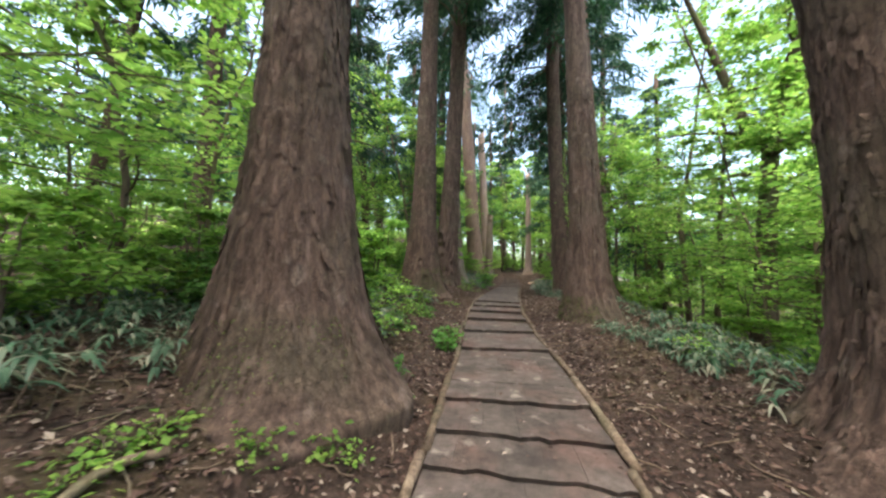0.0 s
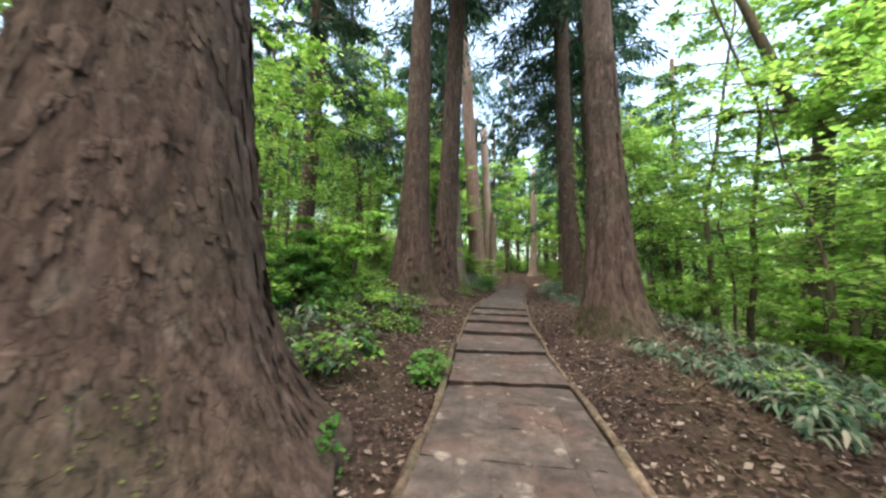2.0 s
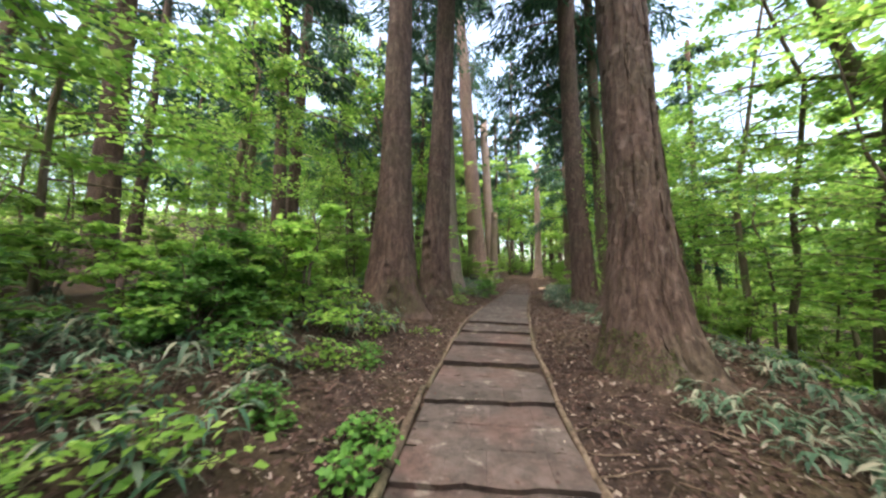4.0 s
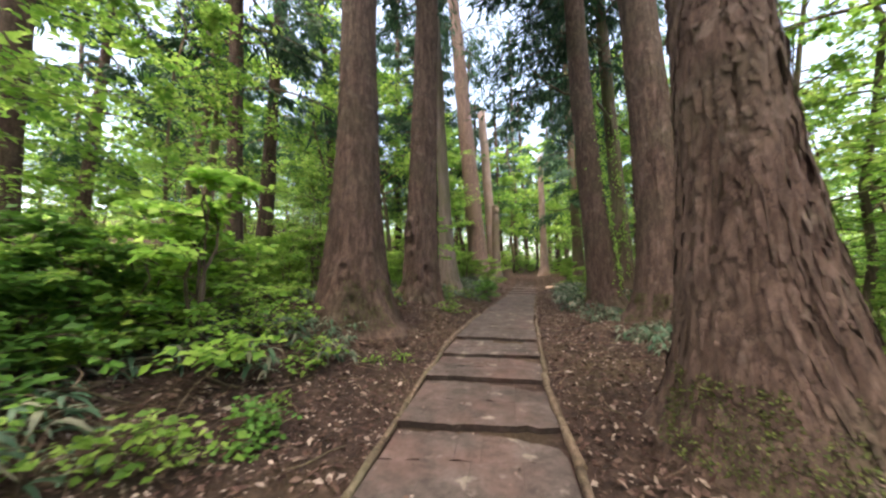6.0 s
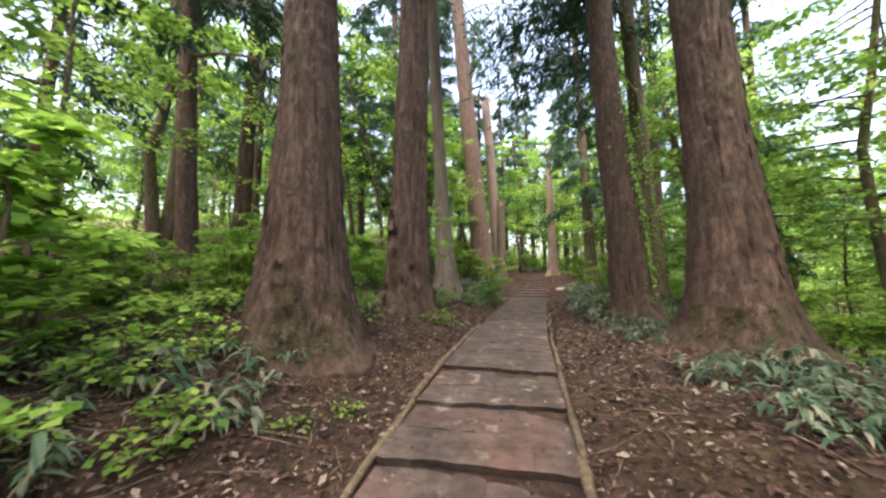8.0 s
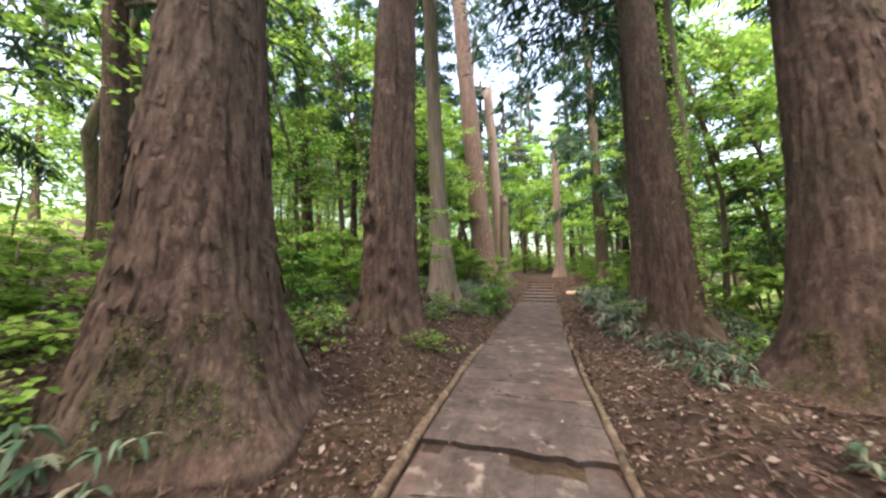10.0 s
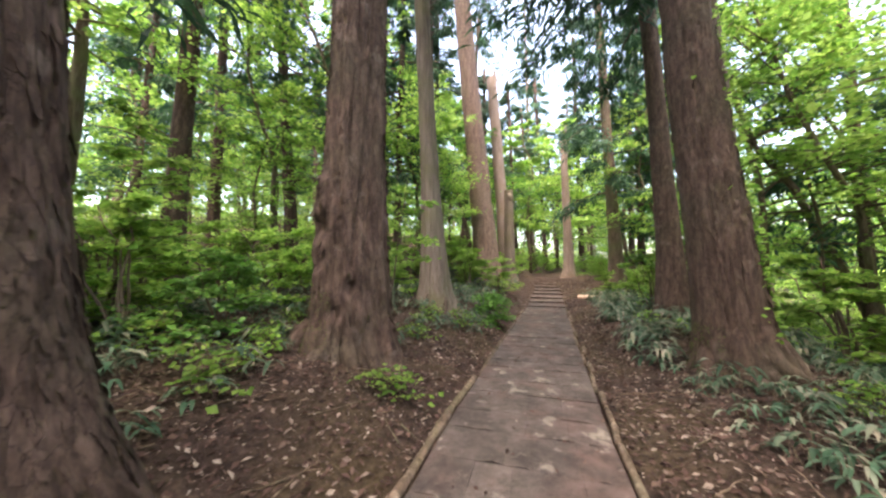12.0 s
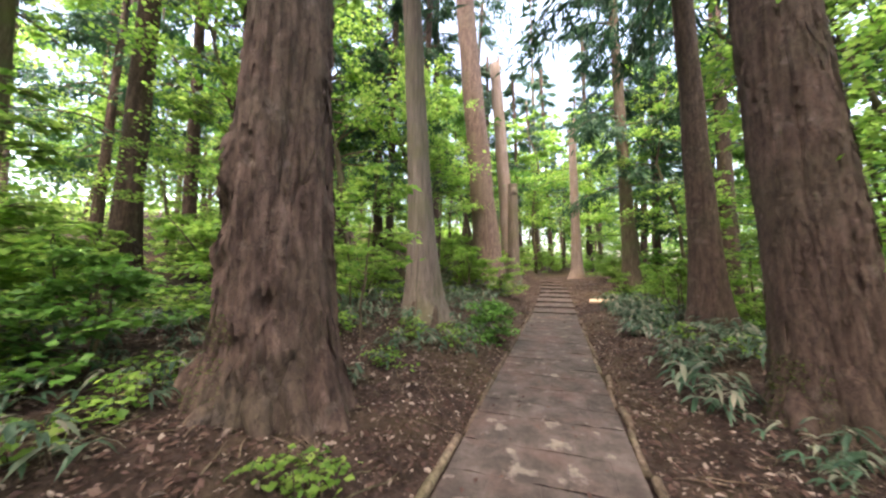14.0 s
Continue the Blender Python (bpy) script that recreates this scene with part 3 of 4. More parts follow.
def put_copies(src, spots, rng, lo=0.8, hi=1.2):
    """The first spot takes the thing itself; each further one a copy, turned and scaled."""
    for k, (x, y) in enumerate(spots):
        sc = rng.uniform(lo, hi)
        m = pose(x, y, gz(x, y) - 0.04, rng.normal(0, 2.5), rng.normal(0, 2.5), rng.uniform(0, 360))
        if k == 0:
            src.matrix_world = m
            src.scale = (sc, sc, sc)
        else:
            ob = copy_thing(src, m)
            ob.scale = (sc, sc, sc)


rngp = np.random.default_rng(5)
BIG = [(-1.64, 2.48, 1.5), (-2.95, 10.2, 1.4), (-2.9, 13.5, 1.3), (-3.5, 18.2, 1.2), (-4, 27, 1.6), (3.7, 2.8, 1.4), (1.9, 7.75, 1.2), (2.95, 12.7, 1.3), (2.1, 15.8, 1.2), (3.3, 18.2, 0.8), (2.7, 20.5, 1), (2.8, 30.3, 1), (0.4, 35.8, 1.2)]
taken = []


def spots(n, ulo, uhi, ylo, yhi, gap, near=2.2):
    """Free places for n plants, by distance from the path's middle line (left of it: minus)."""
    got = []
    for _ in range(n * 60):
        if len(got) == n:
            break
        y = rngp.uniform(ylo, yhi)
        x = float(mid(y)) + rngp.uniform(ulo, uhi)
        if abs(x - float(mid(y))) < near or any(math.hypot(x - a, y - b) < g for a, b, g in BIG):
            continue
        if any(math.hypot(x - a, y - b) < gap for a, b in taken):
            continue
        taken.append((x, y))
        got.append((x, y))
    return got


def deal(items, k):
    return [items[i::k] for i in range(k)]


# bushes close to the path
bushes = [tagged(broadleaf("bush", 100 + i, 1.7, 1.0, 0.12, 22, 2600, 0.11, LEAF, 0.022, 4, 0.12), "low bright green broadleaf bush on the bank", "bush", "bushes on the banks") for i in range(3)]
fixed = [(-3.4, 7.6), (-3.6, 6.8), (-4.0, 7.4), (-4.6, 8.3), (-4.9, 6.6), (-5.2, 9.6), (-4.2, 5.4), (-5.5, 4.2), (-4.9, 2.6), (-6.2, 7.8), (-6.6, 11.8), (-5.0, 15.2), (4.6, 11.0), (5.0, 14.2), (5.2, 8.0), (4.4, 17.2), (5.2, 5.6), (4.8, 20.5), (1.9, 27.5), (3.2, 26.5), (-2.9, 24.5), (-3.4, 30.5), (-3.2, 34.0), (-3.9, 38.5), (-1.4, 42.0), (0.6, 43.5), (1.6, 39.0), (2.4, 33.5), (-2.6, 45.5), (-6.2, 15.4), (-7.0, 17.5), (-5.6, 18.8), (-6.4, 12.4), (-7.8, 13.6), (-7.4, 10.8), (-6.0, 20.5)]
taken += fixed
more = spots(26, -13, -4.6, 0, 28, 1.0, 4.2) + spots(22, 4.6, 13, 2, 28, 1.0, 4.2) + spots(26, -9, -3.2, 19, 44, 1.0, 3.0) + spots(22, 3.0, 9, 22, 44, 1.0, 3.0)
dark_bush = tagged(broadleaf("bush", 110, 1.3, 0.95, 0.06, 26, 3000, 0.1, LEAF_DEEP, 0.02, 4, 0.14), "dense dark green bush spreading over the bank", "bush", "bushes on the banks")
put_copies(dark_bush, [(-3.6, 5.9), (-4.0, 6.5), (-4.2, 3.9), (-4.6, 12.9)], rngp, 0.8, 1.1)
for b, sp in zip(bushes, deal(fixed + more, 3)):
    put_copies(b, sp, rngp, 0.7, 1.25)

# slender understorey trees
young = [tagged(broadleaf("maple_tree", 200 + i, 7.5 + i, 2.6, 0.2, 34, 5200, 0.125, LEAF, 0.05, 1, 0.09), "slender young broadleaf tree in fresh green leaf", "tree", "young broadleaf trees") for i in range(4)]
near = [(-6.3, 3.6), (-7.4, 6.0), (-6.8, 9.2), (-5.1, 0.2), (6.3, 6.6), (7.4, 9.4), (7.8, 15.8), (7.2, 22.0), (5.6, 25.0), (-6.4, 22.5), (9.6, 8.2), (10.5, 12.5), (6.9, 3.4), (6.4, 9.6), (-8.4, 3.8), (-6.2, 26.0), (-9.8, 17.6), (8.8, 19.4)]
taken += near
more = spots(24, -22, -7, -2, 40, 2.0, 6) + spots(18, 7, 22, 0, 40, 2.0, 6)
for b, sp in zip(young, deal(near + more, 4)):
    put_copies(b, sp, rngp, 0.75, 1.3)

# taller leaf trees behind
tall = [tagged(broadleaf("broadleaf_tree", 300 + i, 15.0, 4.2, 0.22, 44, 6000, 0.25, LEAF_DEEP if i == 1 else LEAF, 0.15, 1, 0.13), "tall broadleaf forest tree with a loose leafy crown", "tree", "forest trees behind") for i in range(3)]
# the 14 at y -30 to -9 are unseen, added to shade the foreground
far = spots(30, -48, -12, -8, 80, 3.4, 11) + spots(20, 11, 48, -6, 80, 3.4, 10) + spots(14, -14, 14, 52, 90, 3.2, 3) + spots(14, -16, 16, -30, -9, 2.6, 2.8) + spots(9, 13, 34, 2, 48, 2.6, 12) + [(13.2, 19.0), (15.4, 11.6), (-2.8, 41.0), (3.0, 45.0), (-6.5, 33.5), (5.0, 38.5), (-0.5, 47.0), (-11.6, 24.0), (-8.2, 33.6), (9.4, 29.4), (7.8, 34.2)]
for b, sp in zip(tall, deal(far, 3)):
    put_copies(b, sp, rngp, 0.85, 1.35)


# straight conifers among them
def forest_conifer(seed, height, r13, clear):
    ob = new("conifer_tree")
    part("trunk", trunk_mesh("conifer_trunk", BARK, r13, height, 0.8, 0.1, (rngp.normal(0, 0.01), 0), (0, 0), 24, 30, seed, ridge=0.02), ob)
    a, b = conifer_crown("conifer", seed + 7, clear, height, 3.1, 38, 6200, 0.47, lambda h: (0, 0, h))
    tagged(part("branchwork", a, ob), kind="stuff")
    tagged(part("crown", b, ob), kind="stuff")
    return tagged(ob, "straight forest conifer with a bare lower stem", "tree", "conifers in the forest")


con = [forest_conifer(400, 20, 0.27, 6.0), forest_conifer(401, 24, 0.32, 8.5), forest_conifer(402, 17, 0.22, 4.0)]
cfix = [(-8.7, 12.4), (-10.4, 20.0), (-7.6, 23.5), (-12.2, 2.4), (-8.4, 28.5), (-14.5, 7.0), (-3.2, 50.0), (1.2, 53.0), (-0.6, 58.0), (3.6, 56.0), (-11.9, 16.4), (-18.0, 18.2), (-9.2, 25.2), (-11, 8.5), (-16, 12), (-13, 27), (-8, 30), (-6, 36), (4.8, 34), (6.5, 29), (-4.5, 44), (5.5, 41), (2.0, 47), (8.5, 37), (-1.9, 52), (-9.5, 41), (9.0, 24), (-15.7, 20.3)]
taken += cfix
cmore = spots(18, -40, -10, -5, 70, 3.0, 9) + spots(7, 10, 40, 0, 70, 3.0, 9)
# unseen conifers behind the start, added only to cut light on the near trunks
cmore += [(4.6, -5.4), (-4.4, -4.0), (2.6, -11.6), (-1.8, -6.6)]
cmore += spots(9, -13, 13, -20, -7, 2.2, 2.6)
for b, sp in zip(con, deal(cfix + cmore, 3)):
    put_copies(b, sp, rngp, 0.9, 1.2)

# far wood that closes the view on every side
rngw = np.random.default_rng(77)
n = 60000
ang, dist = rngw.uniform(0, 6.283, n), rngw.uniform(75, 120, n)
wx, wy = np.cos(ang) * dist, 15 + np.sin(ang) * dist
wz = ground_z(wx, wy) + rngw.uniform(0, 1, n) ** 1.2 * (17 + 12 * vnoise(ang * 9, ang * 0, 4))
wv, wf = leaves(rngw, np.stack([wx, wy, wz], 1), 1.3, 0.2, 0.9, 0.4)
tagged(new("far_wood", mesh_of("far_wood", wv, wf, LEAF_DEEP, False)), "dense green wood in the distance", "woodland", kind="stuff")

# low undergrowth between the far trees
n = 46000
uy = rngw.uniform(-8, 78, n)
ux = mid(uy) + rngw.uniform(11, 62, n) * np.where(rngw.uniform(0, 1, n) < 0.55, -1, 1)
ahead = np.arange(n) % 5 == 0
uy = np.where(ahead, rngw.uniform(44, 76, n), uy)
ux = np.where(ahead, mid(uy) + rngw.uniform(-16, 16, n), ux)
top = 0.4 + 3.4 * np.clip(vnoise(ux * 0.35, uy * 0.35, 21) - 0.25, 0, 1)
uv, uf = leaves(rngw, np.stack([ux, uy, ground_z(ux, uy) + rngw.uniform(0, 1, n) ** 0.7 * top], 1), 0.34, 0.2, 0.6, 0.38)
tagged(new("undergrowth", mesh_of("undergrowth", uv, uf, LEAF, False)), "low green undergrowth among the far trees", "undergrowth", kind="stuff")

# the forking trunk below the bank
forked = broadleaf("forked_tree", 510, 16, 3.6, 0.42, 30, 4200, 0.17, LEAF, 0.34, 1, 0.12)
fs = np.linspace(0, 1, 9)
limb = np.stack([-0.1 - 2.6 * fs, -0.5 * fs, 7.2 + 7.5 * fs - 0.8 * fs ** 2], 1)
lv, lf = tube(limb, 0.19 * (1 - 0.8 * fs), 9)
part("limb", mesh_of("forked_limb", lv, lf, BARK_DARK), forked)
forked.matrix_world = pose(7.95, 12.5, gz(7.95, 12.5) - 0.05)
tagged(forked, "thick dark-stemmed forking broadleaf tree below the bank", "tree")

sapling = broadleaf("sapling", 512, 3.4, 1.0, 0.3, 18, 900, 0.12, LEAF, 0.022, 1, 0.07)
tagged(sapling, "thin sapling with layered bright green leaves", "tree", "saplings between the cedars")
put_copies(sapling, [(-3.5, 15.7), (-5.6, 12.2), (-4.7, 17.0)], rngp, 0.85, 1.05)

leaner = broadleaf("forked_tree", 515, 12, 3.0, 0.5, 24, 3600, 0.16, LEAF, 0.24, 2, 0.12)
put_copies(leaner, [(-12.6, 14.0)], rngp, 1, 1)
tagged(leaner, "grey-stemmed forked broadleaf tree on the bank", "tree")

slim = broadleaf("slender_tree", 520, 15, 3.2, 0.28, 34, 4000, 0.16, LEAF, 0.11, 1, 0.12)
tagged(slim, "slender dark-stemmed broadleaf tree with a light crown", "tree", "slender trees below the bank")
put_copies(slim, [(7.7, 21.5), (10.4, 24.5), (8.8, 17.0), (9.8, 13.6), (11.6, 18.4), (12.6, 12.4), (7.5, 16.4), (6.1, 23.4), (-9.4, 18.2), (-7.4, 20.8), (-6.6, 24.4), (5.0, 28.5), (10.2, 9.6)], rngp, 0.85, 1.15)

bare = broadleaf("leaning_tree", 530, 15, 2.8, 0.5, 18, 1500, 0.16, LEAF, 0.18, 1, 0.12)
bare.matrix_world = pose(9.7, 24.2, gz(9.7, 24.2) - 0.1, 0, -14, 0)
tagged(bare, "dark leaning broadleaf tree with a bare lower stem", "tree")

# ---- bamboo grass and small plants ----
def sasa(seed, blades, size, mat):
    rng = np.random.default_rng(seed)
    V, F, stems = [], [], []
    n = 0
    for k in range(blades):
        az = rng.uniform(0, 6.283)
        root = np.array([rng.normal(0, 0.1), rng.normal(0, 0.1), -0.02])
        hgt = rng.uniform(0.08, 0.36)
        tip = root + np.array([np.cos(az) * 0.12, np.sin(az) * 0.12, hgt])
        stems.append(tube(np.stack([root, (root + tip) / 2 + rng.normal(0, 0.015, 3), tip]), [0.004, 0.0035, 0.002], 4))
        for j in range(3):
            a2 = az + rng.normal(0, 0.9)
            d = np.array([np.cos(a2), np.sin(a2), 0])
            sd = np.array([-d[1], d[0], 0])
            ln = size * rng.uniform(0.6, 1.25)
            lift, fall = rng.uniform(0.1, 0.5), rng.uniform(0.5, 1.1)
            s = np.array([0, 0.3, 0.65, 1.0])
            w = np.array([0.012, 0.11, 0.095, 0.0]) * ln * rng.uniform(0.85, 1.3)
            c = tip + d * (s * ln)[:, None] + np.array([0, 0, 1.0]) * ((lift * s - fall * s ** 2) * ln)[:, None]
            tw = np.array([0, 0, 0.25])
            row = np.stack([c + (sd + tw) * w[:, None], c, c - (sd - tw) * w[:, None]], 1).reshape(-1, 3)
            V.append(row)
            for q in range(3):
                F += [[n + q * 3, n + q * 3 + 1, n + q * 3 + 4, n + q * 3 + 3], [n + q * 3 + 1, n + q * 3 + 2, n + q * 3 + 5, n + q * 3 + 4]]
            n += 12
    sv, sf = joined(stems)
    ob = new("bamboo_grass")
    tagged(part("stems", mesh_of("sasa_stems", sv, sf, KERB), ob), kind="stuff")
    tagged(part("leaves", mesh_of("sasa_leaves", np.concatenate(V), F, mat), ob), kind="stuff")
    return tagged(ob, "clump of drooping bamboo grass with pale-edged leaves", "bamboo grass", "bamboo grass on the banks")


clumps = [sasa(600 + i, 17, 0.155, SASA) for i in range(5)]
at = []


def strew(n, ulo, uhi, ylo, yhi, gap):
    for _ in range(n * 12):
        if n <= 0:
            return
        y = rngp.uniform(ylo, yhi)
        x = float(mid(y)) + rngp.uniform(ulo, uhi)
        if any(math.hypot(x - a, y - b) < g * 0.55 for a, b, g in BIG) or any(math.hypot(x - a, y - b) < gap for a, b in at):
            continue
        at.append((x, y))
        n -= 1


strew(26, -4.6, -3.0, 0.6, 4.6, 0.3)
strew(34, -4.8, -2.2, 4.6, 9.2, 0.28)
strew(18, -4.6, -2.6, 10.8, 13.2, 0.3)
strew(46, -6.0, -2.0, 13.4, 19.0, 0.28)
strew(14, -1.9, -1.3, 16.0, 20.0, 0.25)
strew(30, 2.0, 4.0, 4.4, 7.0, 0.27)
strew(15, 2.1, 3.4, 9.4, 11.2, 0.26)
strew(14, -3.5, -1.9, 8.2, 9.6, 0.25)
strew(10, -3.2, -1.9, 4.0, 6.4, 0.3)
strew(24, 2.0, 4.2, 12.6, 15.0, 0.26)
strew(26, 1.8, 5.6, 16.4, 25.0, 0.3)
strew(30, -5.0, -1.4, 20.0, 30.0, 0.4)
for b, sp in zip(clumps, deal(at, 5)):
    put_copies(b, sp, rngp, 0.6, 1.15)



def sasa_field(n, ulo, uhi, ylo, yhi, lo, hi, label):
    """Bamboo grass too dense to tell apart."""
    pieces = []
    src = []
    for cl in clumps:
        me = next(o for o in cl.children if o.name.startswith("leaves")).data
        co = np.empty(len(me.vertices) * 3)
        me.vertices.foreach_get("co", co)
        src.append((co.reshape(-1, 3), [list(p.vertices) for p in me.polygons]))
    while n > 0:
        y = rngp.uniform(ylo, yhi)
        x = float(mid(y)) + rngp.uniform(ulo, uhi)
        n -= 1
        if any(math.hypot(x - a, y - b) < g * 0.5 for a, b, g in BIG):
            continue
        co, fa = src[n % 5]
        a, sc = rngp.uniform(0, 6.283), rngp.uniform(lo, hi)
        rot = np.array([[math.cos(a), -math.sin(a), 0], [math.sin(a), math.cos(a), 0], [0, 0, 1]])
        pieces.append((co @ rot.T * sc + np.array([x, y, gz(x, y) - 0.02]), fa))
    v, f = joined(pieces)
    tagged(new("bamboo_grass_bed", mesh_of("bamboo_grass_bed", v, f, SASA)), label, "bamboo grass", kind="stuff")


sasa_field(210, 1.7, 6.6, 15.6, 27.0, 0.9, 1.5, "dense bed of grey-green bamboo grass under the cedars")
sasa_field(110, -6.5, -1.9, 17.5, 31.0, 0.9, 1.5, "dense bamboo grass on the rising slope")
sasa_field(90, -7.0, -3.4, 0.0, 6.0, 0.6, 1.0, "dense bamboo grass on the bank")
sasa_field(90, -7.5, -3.6, 10.6, 17.5, 0.65, 1.1, "dense bamboo grass beneath the young trees")
sasa_field(80, 2.4, 5.0, 3.5, 14.5, 0.6, 1.0, "low bamboo grass along the lip of the bank")

# small green seedlings
seedling = tagged(broadleaf("seedling", 701, 0.16, 0.13, 0.3, 8, 40, 0.05, LEAF, 0.003, 2, 0.05), "small bright green seedling in the leaf litter", "plant", "seedlings in the litter")
put_copies(seedling, [(-1.5, 1.16), (-1.56, 1.02), (-1.5, 0.92), (-1.12, 1.4), (-1.0, 1.3), (-0.95, 1.42), (-0.78, 1.62), (-0.66, 1.68), (-0.5, 1.75), (-1.46, 0.74), (-1.55, 9.2), (-1.7, 8.7), (-2.0, 6.5), (-1.9, 7.3)], rngp, 0.8, 1.3)
tuft = tagged(broadleaf("green_tuft", 702, 0.3, 0.2, 0.1, 20, 500, 0.07, LEAF_DEEP, 0.004, 4, 0.12), "small dark green leafy tuft beside the path", "plant", "tufts beside the path")
put_copies(tuft, [(-0.8, 3.06), (-0.62, 4.9), (-1.6, 5.0), (-1.7, 6.9), (-0.75, 5.3)], rngp, 0.8, 1.1)
shrub = tagged(broadleaf("evergreen_shrub", 703, 0.9, 0.6, 0.08, 24, 1800, 0.1, LEAF_DEEP, 0.015, 3, 0.15), "dark green rounded shrub at the path's edge", "bush")
put_copies(shrub, [(-1.85, 18.2)], rngp, 1.0, 1.0)

# low broad-leaved sprigs among the bamboo grass
sprig = tagged(broadleaf("leafy_sprig", 704, 0.5, 0.42, 0.35, 12, 130, 0.085, LEAF, 0.005, 2, 0.06), "low leafy sprig with broad fresh green leaves", "plant", "leafy sprigs on the banks")
put_copies(sprig, [(-3.5, 12.6), (-3.9, 13.1), (-3.3, 11.9), (-4.4, 12.2), (-2.2, 3.9), (-2.5, 4.4), (-3.0, 8.2), (-2.7, 7.6), (-3.4, 9.0), (-4.8, 14.4), (-3.9, 15.6), (2.6, 14.2), (3.1, 16.6), (2.5, 9.5), (3.4, 13.6), (-2.6, 15.0), (-3.0, 16.4), (3.0, 5.2), (3.6, 6.3), (2.3, 17.8), (1.9, 19.4), (-3.4, 9.2), (-2.2, 8.1), (-3.6, 8.4), (-2.3, 5.6), (-1.9, 6.2), (-1.6, 4.2), (-1.85, 12.8), (-2.3, 16.8)], rngp, 0.55, 1.05)

# ---- litter ----
rngl = np.random.default_rng(9)


def litter(name, n, ulo, uhi, ylo, yhi, size, lift, label):
    y = rngl.uniform(ylo, yhi, n)
    x = mid(y) + rngl.uniform(ulo, uhi, n)
    z = ground_z(x, y) + lift + rngl.uniform(0, 0.015, n)
    v, f = leaves(rngl, np.stack([x, y, z], 1), size, 0.0, 0.55, 0.26)
    tagged(new(name, mesh_of(name, v, f, DRY, False)), label, "leaf litter", kind="stuff")


litter("leaf_litter", 34000, -5.5, -0.8, -5, 20, 0.075, 0.004, "fallen brown leaves strewn over the bank")
litter("leaf_litter", 30000, 0.8, 5.0, -5, 20, 0.075, 0.004, "fallen brown leaves on the ground beside the path")
litter("leaf_litter", 9000, -4, 4, 20, 36, 0.1, 0.004, "fallen leaves further along the slope")

litter("leaf_litter", 26000, -4.2, -0.78, 0, 16, 0.035, 0.006, "small crumbled brown leaf bits on the bank")
litter("leaf_litter", 22000, 0.78, 4.2, 0, 16, 0.035, 0.006, "small crumbled brown leaf bits beside the path")

twigs = []
for k in range(640):
    y = rngl.uniform(0, 16)
    u = rngl.uniform(0.95, 4.2) * (1 if rngl.uniform() < 0.45 else -1)
    x = float(mid(y)) + u
    a, ln = rngl.uniform(0, 6.28), rngl.uniform(0.12, 0.6)
    s = np.linspace(-0.5, 0.5, 5)
    tx, ty = x + np.cos(a) * ln * s + rngl.normal(0, 0.012, 5), y + np.sin(a) * ln * s + rngl.normal(0, 0.012, 5)
    twigs.append(tube(np.stack([tx, ty, ground_z(tx, ty) + 0.012 + rngl.uniform(0, 0.04) * (s + 0.5)], 1), np.linspace(0.008, 0.003, 5), 5))
tv, tf = joined(twigs)
tagged(new("twigs", mesh_of("twigs", tv, tf, KERB)), "thin dry fallen twigs on the forest floor", "twigs", kind="stuff")


def stick(name, pts, r0, r1, label, mat=KERB):
    p = np.array(pts, float)
    q = np.linspace(0, len(p) - 1, 12)
    c = np.stack([np.interp(q, np.arange(len(p)), p[:, i]) for i in range(3)], 1)
    c[1:-1] = (c[:-2] + c[1:-1] * 2 + c[2:]) / 4
    v, f = tube(c, np.linspace(r0, r1, 12), 10)
    return tagged(new(name, mesh_of(name, v, f, mat)), label, "branch")


def on(x, y, up):
    return (x, y, gz(x, y) + up)


stick("fallen_branch", [on(-1.3, 0.45, 0.02), on(-1.37, 0.68, 0.04), on(-1.4, 0.79, 0.05), on(-1.36, 0.92, 0.06), on(-1.25, 1.05, 0.05)], 0.032, 0.024, "bent grey-brown fallen branch lying on the litter")

stick("dry_stalk", [on(-2.75, 1.4, 0.16), on(-2.45, 1.16, 0.07), on(-2.12, 0.95, 0.02)], 0.006, 0.004, "dry brown stalk leaning on the bank")
stick("dry_stalk", [on(-2.5, 1.5, 0.14), on(-2.3, 1.2, 0.06), on(-2.05, 1.05, 0.02)], 0.005, 0.003, "thin dry stalk lying on the bank")

# heap of dead branches on the bank
rngb = np.random.default_rng(33)
heap = new("brush_pile")
heap.matrix_world = pose(-3.1, 6.3, gz(-3.1, 6.3))
for k in range(34):
    a, ln, px, py = rngb.uniform(0, 6.28), rngb.uniform(0.4, 1.3), rngb.normal(0, 0.5), rngb.normal(0, 0.45)
    s = np.linspace(-0.5, 0.5, 6)
    bend = rngb.normal(0, 0.12)
    tx, ty = px + np.cos(a) * ln * s - np.sin(a) * bend * s * s * 4, py + np.sin(a) * ln * s + np.cos(a) * bend * s * s * 4
    tz = ground_z(tx - 3.1, ty + 6.3) - gz(-3.1, 6.3) + rngb.uniform(0.02, 0.3) + rngb.normal(0, 0.25) * s
    r0 = rngb.uniform(0.004, 0.012)
    bv, bf = tube(np.stack([tx, ty, np.maximum(tz, ground_z(tx - 3.1, ty + 6.3) - gz(-3.1, 6.3) + 0.01)], 1), np.linspace(r0, r0 * 0.4, 6), 6)
    part("branch", mesh_of("brush_branch", bv, bf, KERB if k % 3 == 0 else BARK_DARK), heap)
tagged(heap, "heap of dead grey branches on the bank", "brush pile")

